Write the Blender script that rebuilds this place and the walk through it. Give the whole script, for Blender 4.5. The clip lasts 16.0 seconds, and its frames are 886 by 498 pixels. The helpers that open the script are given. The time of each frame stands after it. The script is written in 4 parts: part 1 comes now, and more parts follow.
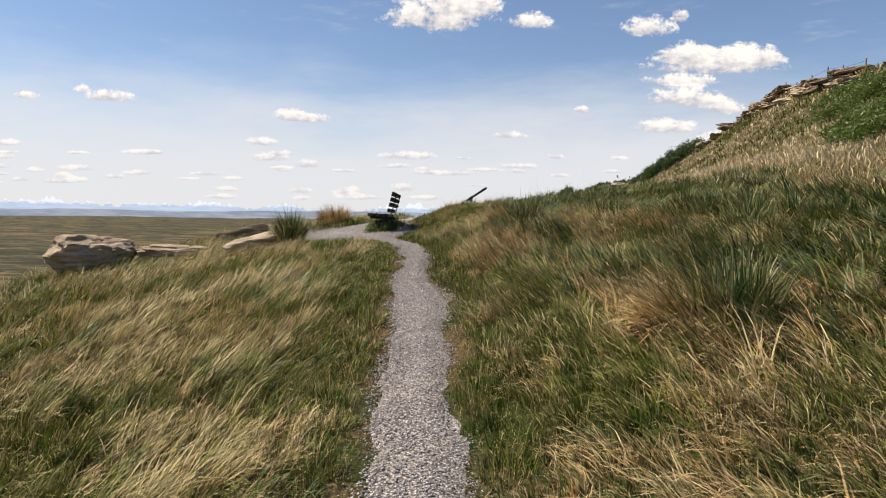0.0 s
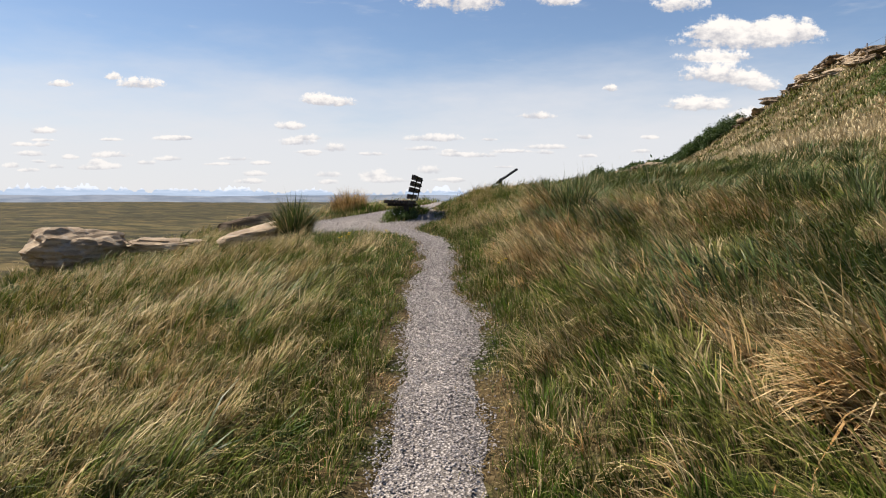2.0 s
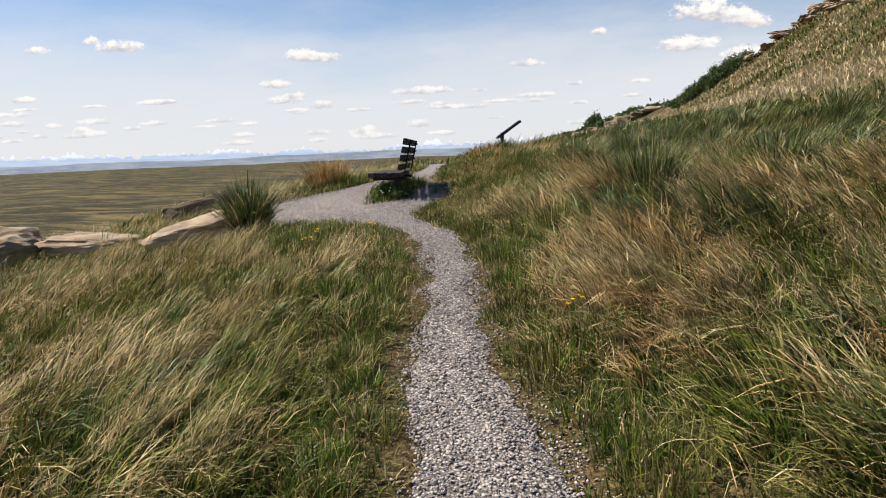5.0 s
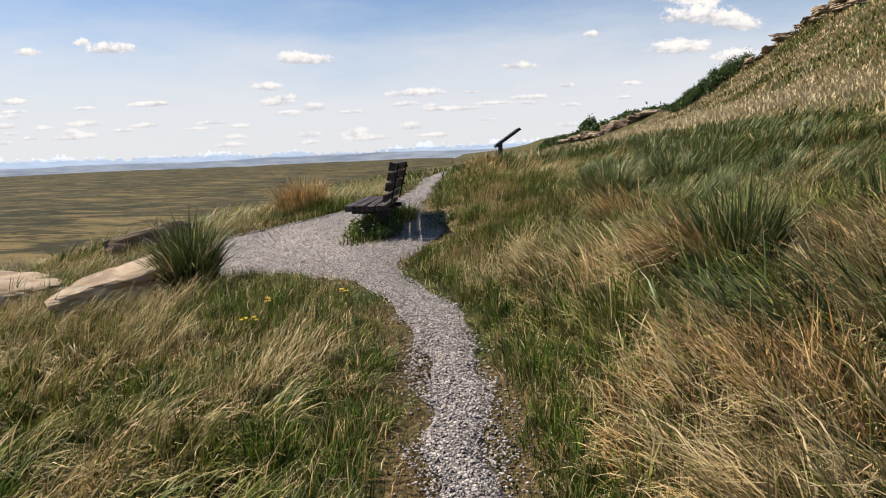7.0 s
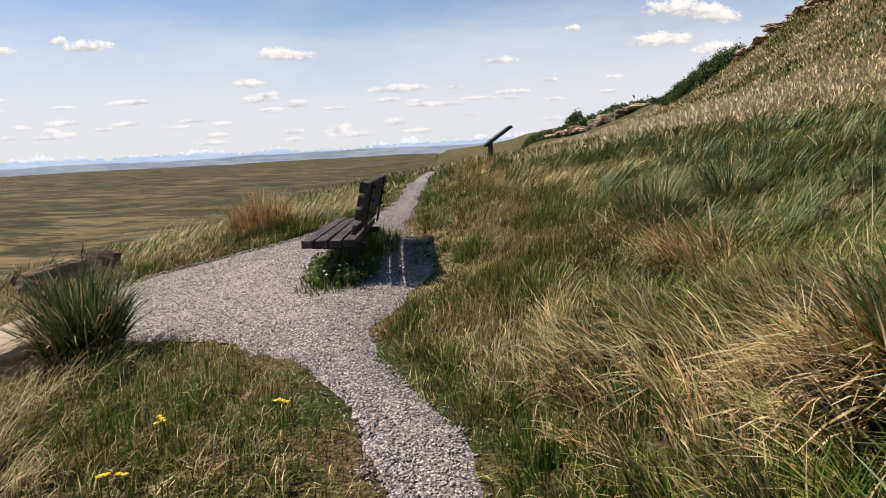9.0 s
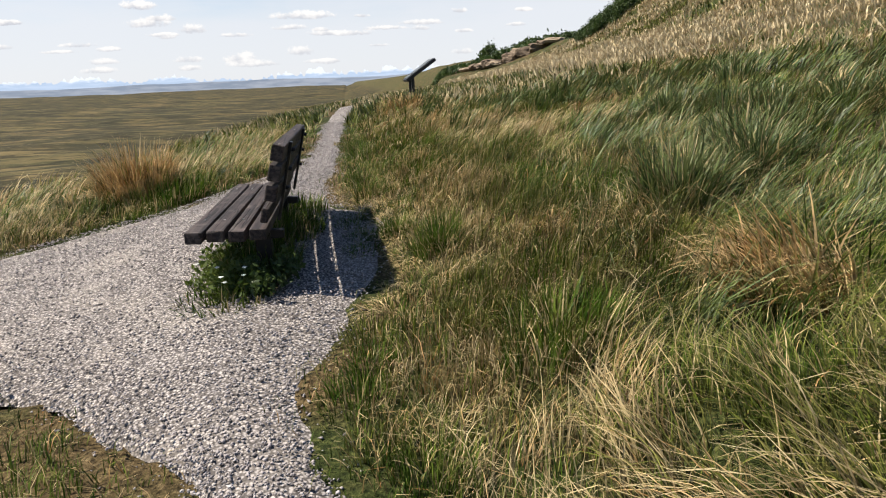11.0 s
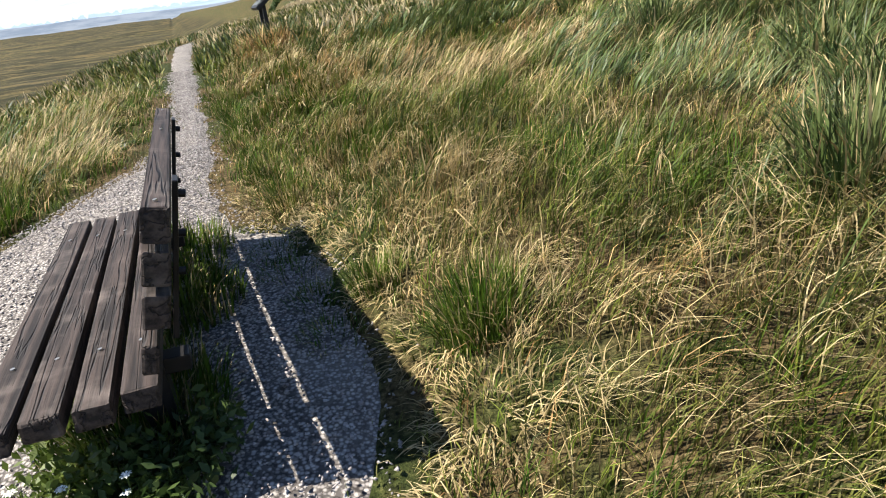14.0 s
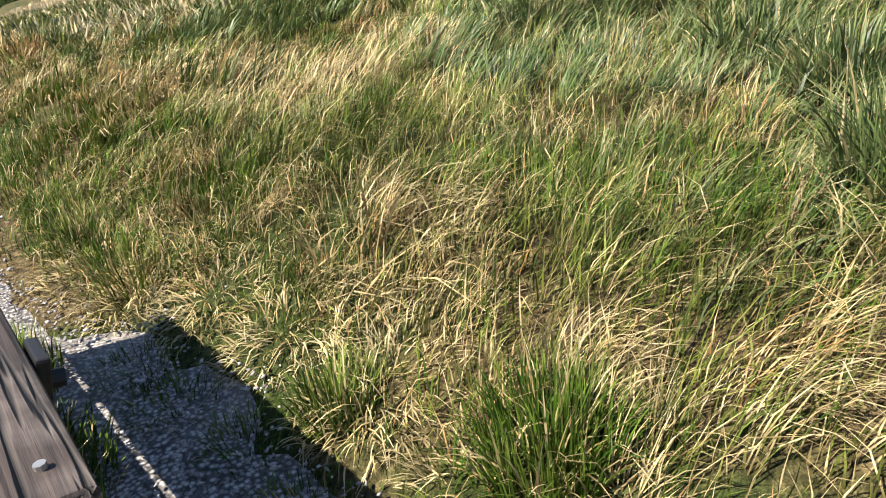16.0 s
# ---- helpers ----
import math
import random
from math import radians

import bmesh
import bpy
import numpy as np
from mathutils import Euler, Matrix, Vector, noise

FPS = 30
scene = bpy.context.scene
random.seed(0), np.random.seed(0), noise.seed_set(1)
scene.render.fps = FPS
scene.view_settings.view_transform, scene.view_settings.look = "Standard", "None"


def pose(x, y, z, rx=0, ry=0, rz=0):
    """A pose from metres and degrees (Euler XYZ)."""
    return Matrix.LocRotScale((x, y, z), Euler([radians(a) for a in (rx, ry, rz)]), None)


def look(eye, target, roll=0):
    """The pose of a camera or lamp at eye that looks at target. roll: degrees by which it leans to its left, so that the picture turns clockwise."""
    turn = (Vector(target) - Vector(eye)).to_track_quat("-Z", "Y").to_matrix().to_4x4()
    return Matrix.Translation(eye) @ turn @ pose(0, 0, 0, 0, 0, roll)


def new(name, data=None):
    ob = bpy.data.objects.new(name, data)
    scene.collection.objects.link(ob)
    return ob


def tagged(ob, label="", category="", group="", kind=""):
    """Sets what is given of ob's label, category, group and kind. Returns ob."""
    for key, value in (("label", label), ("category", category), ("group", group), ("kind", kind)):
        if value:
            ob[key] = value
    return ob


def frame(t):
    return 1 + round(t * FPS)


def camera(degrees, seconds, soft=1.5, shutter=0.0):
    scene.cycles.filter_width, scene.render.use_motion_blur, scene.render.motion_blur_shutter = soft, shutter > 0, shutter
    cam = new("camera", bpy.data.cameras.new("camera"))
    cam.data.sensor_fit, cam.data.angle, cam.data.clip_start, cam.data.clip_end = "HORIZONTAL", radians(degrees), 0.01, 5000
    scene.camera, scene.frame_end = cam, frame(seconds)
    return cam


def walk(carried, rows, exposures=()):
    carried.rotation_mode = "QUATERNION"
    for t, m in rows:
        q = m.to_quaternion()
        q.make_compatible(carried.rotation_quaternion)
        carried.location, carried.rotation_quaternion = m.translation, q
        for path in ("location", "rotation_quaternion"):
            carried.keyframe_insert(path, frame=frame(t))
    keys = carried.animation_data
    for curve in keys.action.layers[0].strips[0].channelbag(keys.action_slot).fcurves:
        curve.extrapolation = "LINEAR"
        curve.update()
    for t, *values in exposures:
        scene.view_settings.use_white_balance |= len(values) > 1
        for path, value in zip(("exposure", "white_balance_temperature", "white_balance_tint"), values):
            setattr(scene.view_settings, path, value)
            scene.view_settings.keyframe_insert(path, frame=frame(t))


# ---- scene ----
cam = camera(67.9, 16.0, soft=1.1)
PATH = [
    (0, (0.246, -0.662, 1.595), (0.248, 1.335, 1.503), 0.7),
    (0.5, (0.283, -0.268, 1.634), (0.195, 1.727, 1.526), -0.2),
    (1, (0.264, 0.239, 1.664), (0.183, 2.234, 1.544), 0.0),
    (1.5, (0.295, 0.723, 1.682), (0.215, 2.717, 1.546), 0.1),
    (2, (0.223, 1.213, 1.673), (0.142, 3.206, 1.527), 0.1),
    (2.5, (0.149, 1.704, 1.725), (0.065, 3.696, 1.559), -0.1),
    (3, (0.106, 2.207, 1.791), (0.04, 4.195, 1.59), -0.4),
    (3.2, (0.074, 2.418, 1.787), (0.015, 4.405, 1.569), -0.6),
    (5.3, (-0.035, 4.274, 1.968), (-0.103, 6.253, 1.682), -2.5),
    (5.5, (-0.029, 4.446, 2.019), (-0.095, 6.427, 1.749), -2.5),
    (6, (-0.091, 4.953, 2.072), (-0.132, 6.935, 1.81), -2.1),
    (6.5, (-0.079, 5.435, 2.13), (-0.113, 7.417, 1.863), -1.9),
    (7, (-0.117, 5.872, 2.176), (-0.161, 7.852, 1.896), -2.4),
    (7.5, (-0.153, 6.337, 2.259), (-0.193, 8.318, 1.993), -3.0),
    (8, (-0.118, 6.734, 2.322), (-0.197, 8.717, 2.076), -3.3),
    (8.5, (-0.16, 7.186, 2.326), (-0.204, 9.169, 2.064), -2.9),
    (9, (-0.169, 7.639, 2.341), (-0.171, 9.617, 2.046), -3.1),
    (9.5, (-0.155, 8.06, 2.393), (-0.097, 10.032, 2.062), -3.1),
    (9.7, (-0.184, 8.231, 2.379), (-0.103, 10.198, 2.029), -3.1),
    (11.8, (-0.42, 9.876, 2.488), (-0.074, 11.762, 1.92), -3.1),
    (12, (-0.42, 10.031, 2.5), (-0.058, 11.911, 1.921), -3.7),
    (12.5, (-0.466, 10.344, 2.509), (-0.049, 12.202, 1.896), -4.8),
    (13, (-0.584, 10.68, 2.54), (-0.059, 12.503, 1.908), -5.7),
    (13.5, (-0.618, 10.998, 2.53), (-0.077, 12.805, 1.866), -7.2),
    (14, (-0.623, 11.265, 2.52), (-0.03, 13.021, 1.769), -7.4),
    (14.5, (-0.714, 11.556, 2.497), (0.11, 13.208, 1.728), -5.8),
    (15, (-0.77, 11.825, 2.5), (0.167, 13.426, 1.751), -4.5),
    (15.5, (-0.744, 12.084, 2.514), (0.241, 13.644, 1.741), -6.2),
    (16, (-0.758, 12.313, 2.483), (0.375, 13.749, 1.675), -6.6),
]
walk(cam, [(t, look(eye, target, roll)) for t, eye, target, roll in PATH],
     exposures=[(0, 0.76, 6850, 13), (5.5, 0.77, 6750, 12), (9, 0.74, 6750, 13), (12, 0.98, 6550, 10), (14, 1.27, 6450, 9), (16, 1.55, 6450, 9)])

# ---- light ----
SUN_FROM = Vector((-0.56, 0.14, 0.79)).normalized()
sun = new("sun", bpy.data.lights.new("sun", "SUN"))
sun.data.energy, sun.data.angle, sun.data.color = 5.0, radians(0.53), (1.0, 0.93, 0.82)
sun.matrix_world = look(SUN_FROM * 60, (0, 0, 0))


class Nodes:
    """A short way to write node trees."""

    def __init__(self, tree):
        self.tree = tree

    def add(self, kind, **sockets):
        n = self.tree.nodes.new(kind)
        for key, value in sockets.items():
            self.put(n, key, value)
        return n

    def put(self, n, key, value):
        spot = n.inputs[int(key[1:])] if key[0] == "i" and key[1:].isdigit() else n.inputs[key.replace("_", " ")]
        if hasattr(value, "is_linked") or hasattr(value, "links"):
            self.tree.links.new(value, spot)
        else:
            spot.default_value = value

    def math(self, op, a, b=0.0, c=None, clamp=False):
        n = self.tree.nodes.new("ShaderNodeMath")
        n.operation, n.use_clamp = op, clamp
        self.put(n, "i0", a)
        self.put(n, "i1", b)
        if c is not None:
            self.put(n, "i2", c)
        return n.outputs[0]

    def noise(self, vector, scale, detail=4.0, rough=0.55):
        n = self.add("ShaderNodeTexNoise", Vector=vector, Scale=scale, Detail=detail, Roughness=rough)
        return n.outputs[0]

    def ramp(self, value, stops):
        n = self.tree.nodes.new("ShaderNodeValToRGB")
        self.put(n, "i0", value)
        el = n.color_ramp.elements
        while len(el) < len(stops):
            el.new(0.5)
        for e, (p, c) in zip(el, stops):
            e.position, e.color = p, (*c, 1.0) if len(c) == 3 else c
        return n.outputs[0]

    def step(self, value, lo, hi):
        n = self.tree.nodes.new("ShaderNodeMapRange")
        n.interpolation_type = "SMOOTHSTEP"
        for k, v in enumerate((value, lo, hi, 0.0, 1.0)):
            self.put(n, f"i{k}", v)
        return n.outputs[0]

    def mix(self, fac, a, b, mode="MIX"):
        n = self.tree.nodes.new("ShaderNodeMixRGB")
        n.blend_type = mode
        for k, v in enumerate((fac, a, b)):
            if k and isinstance(v, tuple) and len(v) == 3:
                v = (*v, 1.0)
            self.put(n, f"i{k}", v)
        return n.outputs[0]

    def scaled(self, vector, scale, turn=0.0):
        n = self.tree.nodes.new("ShaderNodeMapping")
        self.put(n, "Vector", vector)
        n.inputs["Scale"].default_value = scale
        n.inputs["Rotation"].default_value = (0, 0, radians(turn))
        return n.outputs[0]


# fair-weather clouds: direction east and up per unit north, half width, half height
CLOUDS = [
    (-0.010, 0.352, 0.075, 0.030), (0.035, 0.372, 0.045, 0.022), (0.128, 0.347, 0.028, 0.012), (0.305, 0.338, 0.036, 0.016), (0.352, 0.357, 0.012, 0.009),
    (0.405, 0.286, 0.092, 0.019), (0.365, 0.300, 0.04, 0.016), (0.455, 0.298, 0.05, 0.017), (0.36, 0.262, 0.055, 0.008), (0.365, 0.236, 0.055, 0.015), (0.415, 0.222, 0.035, 0.012), (0.335, 0.193, 0.045, 0.011), (0.418, 0.176, 0.03, 0.011),
    (0.207, 0.218, 0.010, 0.006), (0.098, 0.178, 0.025, 0.006), (0.168, 0.147, 0.012, 0.004), (0.176, 0.119, 0.012, 0.003),
]
CLOUDS += [
    (-0.232, 0.203, 0.022, 0.009), (-0.203, 0.199, 0.028, 0.008), (-0.505, 0.228, 0.034, 0.009), (-0.545, 0.240, 0.012, 0.006), (-0.630, 0.229, 0.018, 0.005), (-0.66, 0.158, 0.022, 0.005),
    (-0.274, 0.163, 0.023, 0.007), (-0.262, 0.140, 0.028, 0.007), (-0.206, 0.131, 0.018, 0.007), (-0.456, 0.146, 0.026, 0.004), (-0.055, 0.145, 0.042, 0.006), (-0.072, 0.130, 0.022, 0.004), (-0.15, 0.122, 0.023, 0.003),
]
CLOUDS += [
    (-0.555, 0.121, 0.03, 0.005), (-0.57, 0.103, 0.036, 0.005), (0.01, 0.12, 0.036, 0.004), (-0.06, 0.097, 0.018, 0.007), (-0.145, 0.090, 0.02, 0.008), (-0.125, 0.082, 0.035, 0.005), (-0.215, 0.091, 0.018, 0.005), (-0.33, 0.092, 0.02, 0.004), (0.06, 0.126, 0.03, 0.003), (0.115, 0.132, 0.03, 0.004),
    (-0.46, 0.115, 0.022, 0.004), (-0.64, 0.103, 0.014, 0.004), (-0.03, 0.083, 0.025, 0.003),
]


_small = random.Random(12)
CLOUDS += [(_small.uniform(-0.72, 0.28), _small.uniform(0.078, 0.150), _small.uniform(0.010, 0.026), _small.uniform(0.0022, 0.0045)) for _ in range(30)]


def make_sky():
    w = bpy.data.worlds.new("sky")
    scene.world = w
    w.use_nodes = True
    w.node_tree.nodes.clear()
    n = Nodes(w.node_tree)
    sky = n.tree.nodes.new("ShaderNodeTexSky")
    sky.sky_type, sky.sun_disc = "NISHITA", False
    sky.sun_elevation = math.asin(SUN_FROM.z)
    sky.sun_rotation = math.atan2(SUN_FROM.x, SUN_FROM.y)
    sky.altitude, sky.dust_density, sky.ozone_density = 300, 0.35, 1.3
    way = n.tree.nodes.new("ShaderNodeTexCoord").outputs["Generated"]
    xyz = n.tree.nodes.new("ShaderNodeSeparateXYZ")
    n.put(xyz, "i0", way)
    north = n.math("MAXIMUM", xyz.outputs[1], 0.02)
    u, v = n.math("DIVIDE", xyz.outputs[0], north), n.math("DIVIDE", xyz.outputs[2], north)
    plane = n.tree.nodes.new("ShaderNodeCombineXYZ")
    n.put(plane, "i0", u)
    n.put(plane, "i1", v)
    puff = n.math("SUBTRACT", n.noise(plane.outputs[0], 26.0, 6.0, 0.62), 0.5)
    puff2 = n.math("SUBTRACT", n.noise(n.scaled(plane.outputs[0], (1, 1.6, 1)), 62.0, 4.0, 0.6), 0.5)
    warp = n.math("ADD", n.math("MULTIPLY", puff, 3.8), n.math("MULTIPLY", puff2, 2.8))
    puff3 = n.math("SUBTRACT", n.noise(plane.outputs[0], 190.0, 3.0, 0.6), 0.5)
    warp = n.math("ADD", warp, n.math("MULTIPLY", puff3, 2.0))
    total, height = 0.0, 0.0
    for u0, v0, a, b in CLOUDS:
        v0 -= 0.052
        a, b = a * 1.0, b * 1.25
        du = n.math("MULTIPLY_ADD", u, 1 / a, -u0 / a)
        dv = n.math("MULTIPLY_ADD", v, 1 / b, -v0 / b)
        under = n.math("MULTIPLY", n.math("MINIMUM", dv, 0.0), 1.1)
        dv2 = n.math("ADD", dv, under)
        d = n.math("MULTIPLY_ADD", du, du, n.math("MULTIPLY", dv2, dv2))
        k = n.math("MAXIMUM", n.math("SUBTRACT", 2.0, d), 0.0)
        total = n.math("ADD", total, k)
        height = n.math("MULTIPLY_ADD", k, dv, height)
    fluff = n.math("ADD", n.math("MINIMUM", total, 2.4), n.math("MULTIPLY", warp, n.step(total, 0.0, 0.5)))
    ahead = n.step(xyz.outputs[1], 0.02, 0.2)
    mask = n.math("MULTIPLY", n.step(fluff, 0.5, 1.8), n.math("MULTIPLY", ahead, n.math("MULTIPLY_ADD", n.step(v, 0.03, 0.16), 0.35, 0.65)))
    level = n.math("ADD", n.math("DIVIDE", height, n.math("MAXIMUM", total, 0.3)), n.math("ADD", n.math("MULTIPLY", puff, 2.6), n.math("MULTIPLY", puff2, 2.2)))
    cloud = n.mix(n.step(level, -0.65, 0.75), (5.3, 5.5, 6.1), (9.9, 9.75, 9.5))
    # a thin veil of high cloud that thickens towards the horizon
    rise = n.math("ABSOLUTE", xyz.outputs[2])
    streak = n.noise(n.scaled(way, (2.2, 2.2, 9.0), 20), 1.6, 5.0, 0.6)
    streak2 = n.noise(n.scaled(way, (5, 5, 26.0), -10), 2.0, 4.0, 0.6)
    veil = n.math("MULTIPLY", n.step(n.math("MULTIPLY_ADD", streak, 0.16, n.math("MULTIPLY", rise, -1.0)), -0.17, 0.01), 0.9)
    wisp = n.math("MULTIPLY", n.step(streak2, 0.55, 0.85), 0.3)
    azure = n.mix(1.0, sky.outputs[0], (1.02, 1.10, 1.20), "MULTIPLY")
    base = n.mix(n.math("MAXIMUM", veil, wisp), azure, (7.5, 7.85, 8.4))
    colour = n.mix(mask, base, cloud)
    bg = n.add("ShaderNodeBackground", Color=colour, Strength=0.061)
    out = n.tree.nodes.new("ShaderNodeOutputWorld")
    n.put(out, "Surface", bg.outputs[0])


make_sky()


# ---- materials ----
def material(name, rough=0.9, metal=0.0, specular=0.3):
    m = bpy.data.materials.new(name)
    m.use_nodes = True
    n = Nodes(m.node_tree)
    bsdf = next(k for k in n.tree.nodes if k.type == "BSDF_PRINCIPLED")
    bsdf.inputs["Roughness"].default_value = rough
    bsdf.inputs["Metallic"].default_value = metal
    bsdf.inputs["Specular IOR Level"].default_value = specular
    place = n.tree.nodes.new("ShaderNodeNewGeometry").outputs["Position"]
    return m, n, bsdf, place


DEEP = (0.80, 0.80, 0.80)


def relief(n, bsdf, height, strength, distance):
    b = n.add("ShaderNodeBump", Strength=strength, Distance=distance, Height=height)
    n.put(bsdf, "Normal", b.outputs[0])


def make_turf():
    """Thatch, soil and moss under the grass; wide pasture far off."""
    m, n, bsdf, p = material("turf", 0.95, 0, 0.1)
    big, mid, fine = n.noise(p, 0.45, 4), n.noise(p, 2.3, 5), n.noise(p, 38.0, 4, 0.7)
    straw = n.ramp(fine, [(0.34, (0.030, 0.022, 0.010)), (0.52, (0.115, 0.082, 0.038)), (0.72, (0.30, 0.22, 0.115))])
    green = n.ramp(fine, [(0.34, (0.012, 0.018, 0.005)), (0.55, (0.050, 0.064, 0.018)), (0.75, (0.17, 0.17, 0.055))])
    near = n.mix(n.step(n.math("ADD", n.math("MULTIPLY", big, 0.6), n.math("MULTIPLY", mid, 0.5)), 0.47, 0.62), straw, green)
    far1 = n.noise(n.scaled(p, (0.004, 0.010, 0.004), 20), 1.0, 8, 0.62)
    far2 = n.noise(n.scaled(p, (0.02, 0.05, 0.02), -12), 1.0, 8, 0.65)
    pasture = n.mix(n.step(far2, 0.40, 0.60), (0.032, 0.032, 0.012), (0.165, 0.122, 0.052))
    pasture = n.mix(n.step(far1, 0.42, 0.62), pasture, n.mix(0.5, pasture, (0.12, 0.105, 0.042)))
    gully = n.noise(n.scaled(p, (0.006, 0.014, 0.006), 60), 1.0, 6, 0.55)
    ditch = n.math("SUBTRACT", 1.0, n.step(n.math("ABSOLUTE", n.math("SUBTRACT", gully, 0.5)), 0.010, 0.070))
    pasture = n.mix(n.math("MULTIPLY", ditch, 0.85), pasture, (0.022, 0.024, 0.011))
    tuft = n.noise(n.scaled(p, (0.09, 0.22, 0.09), -25), 1.0, 6, 0.7)
    pasture = n.mix(n.math("MULTIPLY", n.step(tuft, 0.50, 0.64), 0.55), pasture, (0.030, 0.032, 0.015))
    pasture = n.mix(n.math("MULTIPLY", n.step(tuft, 0.46, 0.36), 0.5), pasture, (0.215, 0.165, 0.088))
    rill = n.noise(n.scaled(p, (0.016, 0.05, 0.016), 35), 1.0, 5, 0.5)
    rill = n.math("SUBTRACT", 1.0, n.step(n.math("ABSOLUTE", n.math("SUBTRACT", rill, 0.48)), 0.008, 0.040))
    pasture = n.mix(n.math("MULTIPLY", rill, 0.8), pasture, (0.020, 0.019, 0.010))
    low = n.tree.nodes.new("ShaderNodeSeparateXYZ")
    n.put(low, "i0", p)
    n.put(bsdf, "Base Color", n.mix(1.0, n.mix(n.step(low.outputs[2], -3.0, -9.0), near, pasture), DEEP, "MULTIPLY"))
    relief(n, bsdf, n.math("ADD", fine, n.math("MULTIPLY", mid, 2.0)), 0.9, 0.03)
    return m


def make_gravel(name, island):
    m, n, bsdf, p = material(name, 0.9, 0, 0.25)
    if island:
        tone = n.tree.nodes.new("ShaderNodeNewGeometry").outputs["Random Per Island"]
        grain = n.noise(p, 160.0, 3, 0.7)
        c = n.ramp(tone, [(0.0, (0.12, 0.11, 0.105)), (0.35, (0.27, 0.25, 0.24)), (0.7, (0.39, 0.365, 0.35)), (0.9, (0.43, 0.395, 0.37)), (1.0, (0.54, 0.515, 0.50))])
        n.put(bsdf, "Base Color", n.mix(1.0, n.mix(n.math("MULTIPLY", grain, 0.35), c, (0.30, 0.28, 0.28)), (0.92, 0.90, 0.90), "MULTIPLY"))
        relief(n, bsdf, grain, 0.4, 0.002)
    else:
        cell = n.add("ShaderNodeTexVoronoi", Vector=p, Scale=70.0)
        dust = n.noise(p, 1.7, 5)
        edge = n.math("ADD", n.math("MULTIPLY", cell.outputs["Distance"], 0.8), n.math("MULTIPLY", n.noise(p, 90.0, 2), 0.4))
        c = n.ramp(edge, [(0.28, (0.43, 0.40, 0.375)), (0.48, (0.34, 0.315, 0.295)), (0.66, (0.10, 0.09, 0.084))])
        own = n.tree.nodes.new("ShaderNodeSeparateXYZ")
        n.put(own, "i0", cell.outputs["Color"])
        c = n.mix(1.0, c, n.ramp(own.outputs[0], [(0.0, (0.42, 0.40, 0.39)), (0.5, (0.85, 0.84, 0.84)), (1.0, (1.25, 1.22, 1.18))]), "MULTIPLY")
        c = n.mix(n.math("MULTIPLY", n.step(dust, 0.45, 0.75), 0.3), c, (0.36, 0.32, 0.27))
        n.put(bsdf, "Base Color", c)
        relief(n, bsdf, cell.outputs["Distance"], -1.0, 0.014)
    return m


def make_blade(name, root, low, high, dry, rough=0.5, gap_shade=0.7, gloss=0.12):
    """Leaf blades: tone differs from blade to blade, painted shade between bunches, darker roots, dry tips, light
    through the leaf.
    """
    m, n, bsdf, p = material(name, rough, 0, gloss)
    tone = n.tree.nodes.new("ShaderNodeNewGeometry").outputs["Random Per Island"]
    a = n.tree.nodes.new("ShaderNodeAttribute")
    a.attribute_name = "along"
    patch = n.noise(p, 5.0, 3)
    leaf = n.mix(tone, low, high)
    # noise patches darken the blades: shade between bunches, put into the colour
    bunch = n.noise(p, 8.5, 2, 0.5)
    leaf = n.mix(n.math("MULTIPLY", n.math("SUBTRACT", 1.0, n.step(bunch, 0.38, 0.56)), gap_shade), leaf, tuple(k * 0.30 for k in low))
    leaf = n.mix(n.step(patch, 0.40, 0.68), leaf, n.mix(0.35, leaf, dry))
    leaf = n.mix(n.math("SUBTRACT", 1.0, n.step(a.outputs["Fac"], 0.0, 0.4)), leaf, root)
    leaf = n.mix(n.math("MULTIPLY", n.step(a.outputs["Fac"], 0.6, 1.0), n.step(tone, 0.5, 1.0)), leaf, dry)
    leaf = n.mix(1.0, leaf, DEEP, "MULTIPLY")
    n.put(bsdf, "Base Color", leaf)
    glow = n.add("ShaderNodeBsdfTranslucent", Color=leaf)
    both = n.add("ShaderNodeMixShader", Fac=0.16)
    n.put(both, "i1", bsdf.outputs[0])
    n.put(both, "i2", glow.outputs[0])
    out = next(k for k in n.tree.nodes if k.type == "OUTPUT_MATERIAL")
    n.put(out, "Surface", both.outputs[0])
    return m


def make_stone(name, light, dark, lichen):
    m, n, bsdf, p = material(name, 0.92, 0, 0.2)
    band = n.noise(n.scaled(p, (1.2, 1.2, 7.0)), 2.2, 5, 0.6)
    grain, spot = n.noise(p, 45.0, 4, 0.7), n.noise(p, 5.0, 5, 0.65)
    c = n.mix(n.step(band, 0.35, 0.65), dark, light)
    c = n.mix(n.math("MULTIPLY", n.step(spot, 0.52, 0.66), 0.7), c, lichen)
    n.put(bsdf, "Base Color", n.mix(1.0, n.mix(n.math("MULTIPLY", n.step(grain, 0.5, 0.75), 0.35), c, dark), DEEP, "MULTIPLY"))
    relief(n, bsdf, n.math("ADD", grain, n.math("MULTIPLY", band, 3.0)), 0.7, 0.02)
    return m


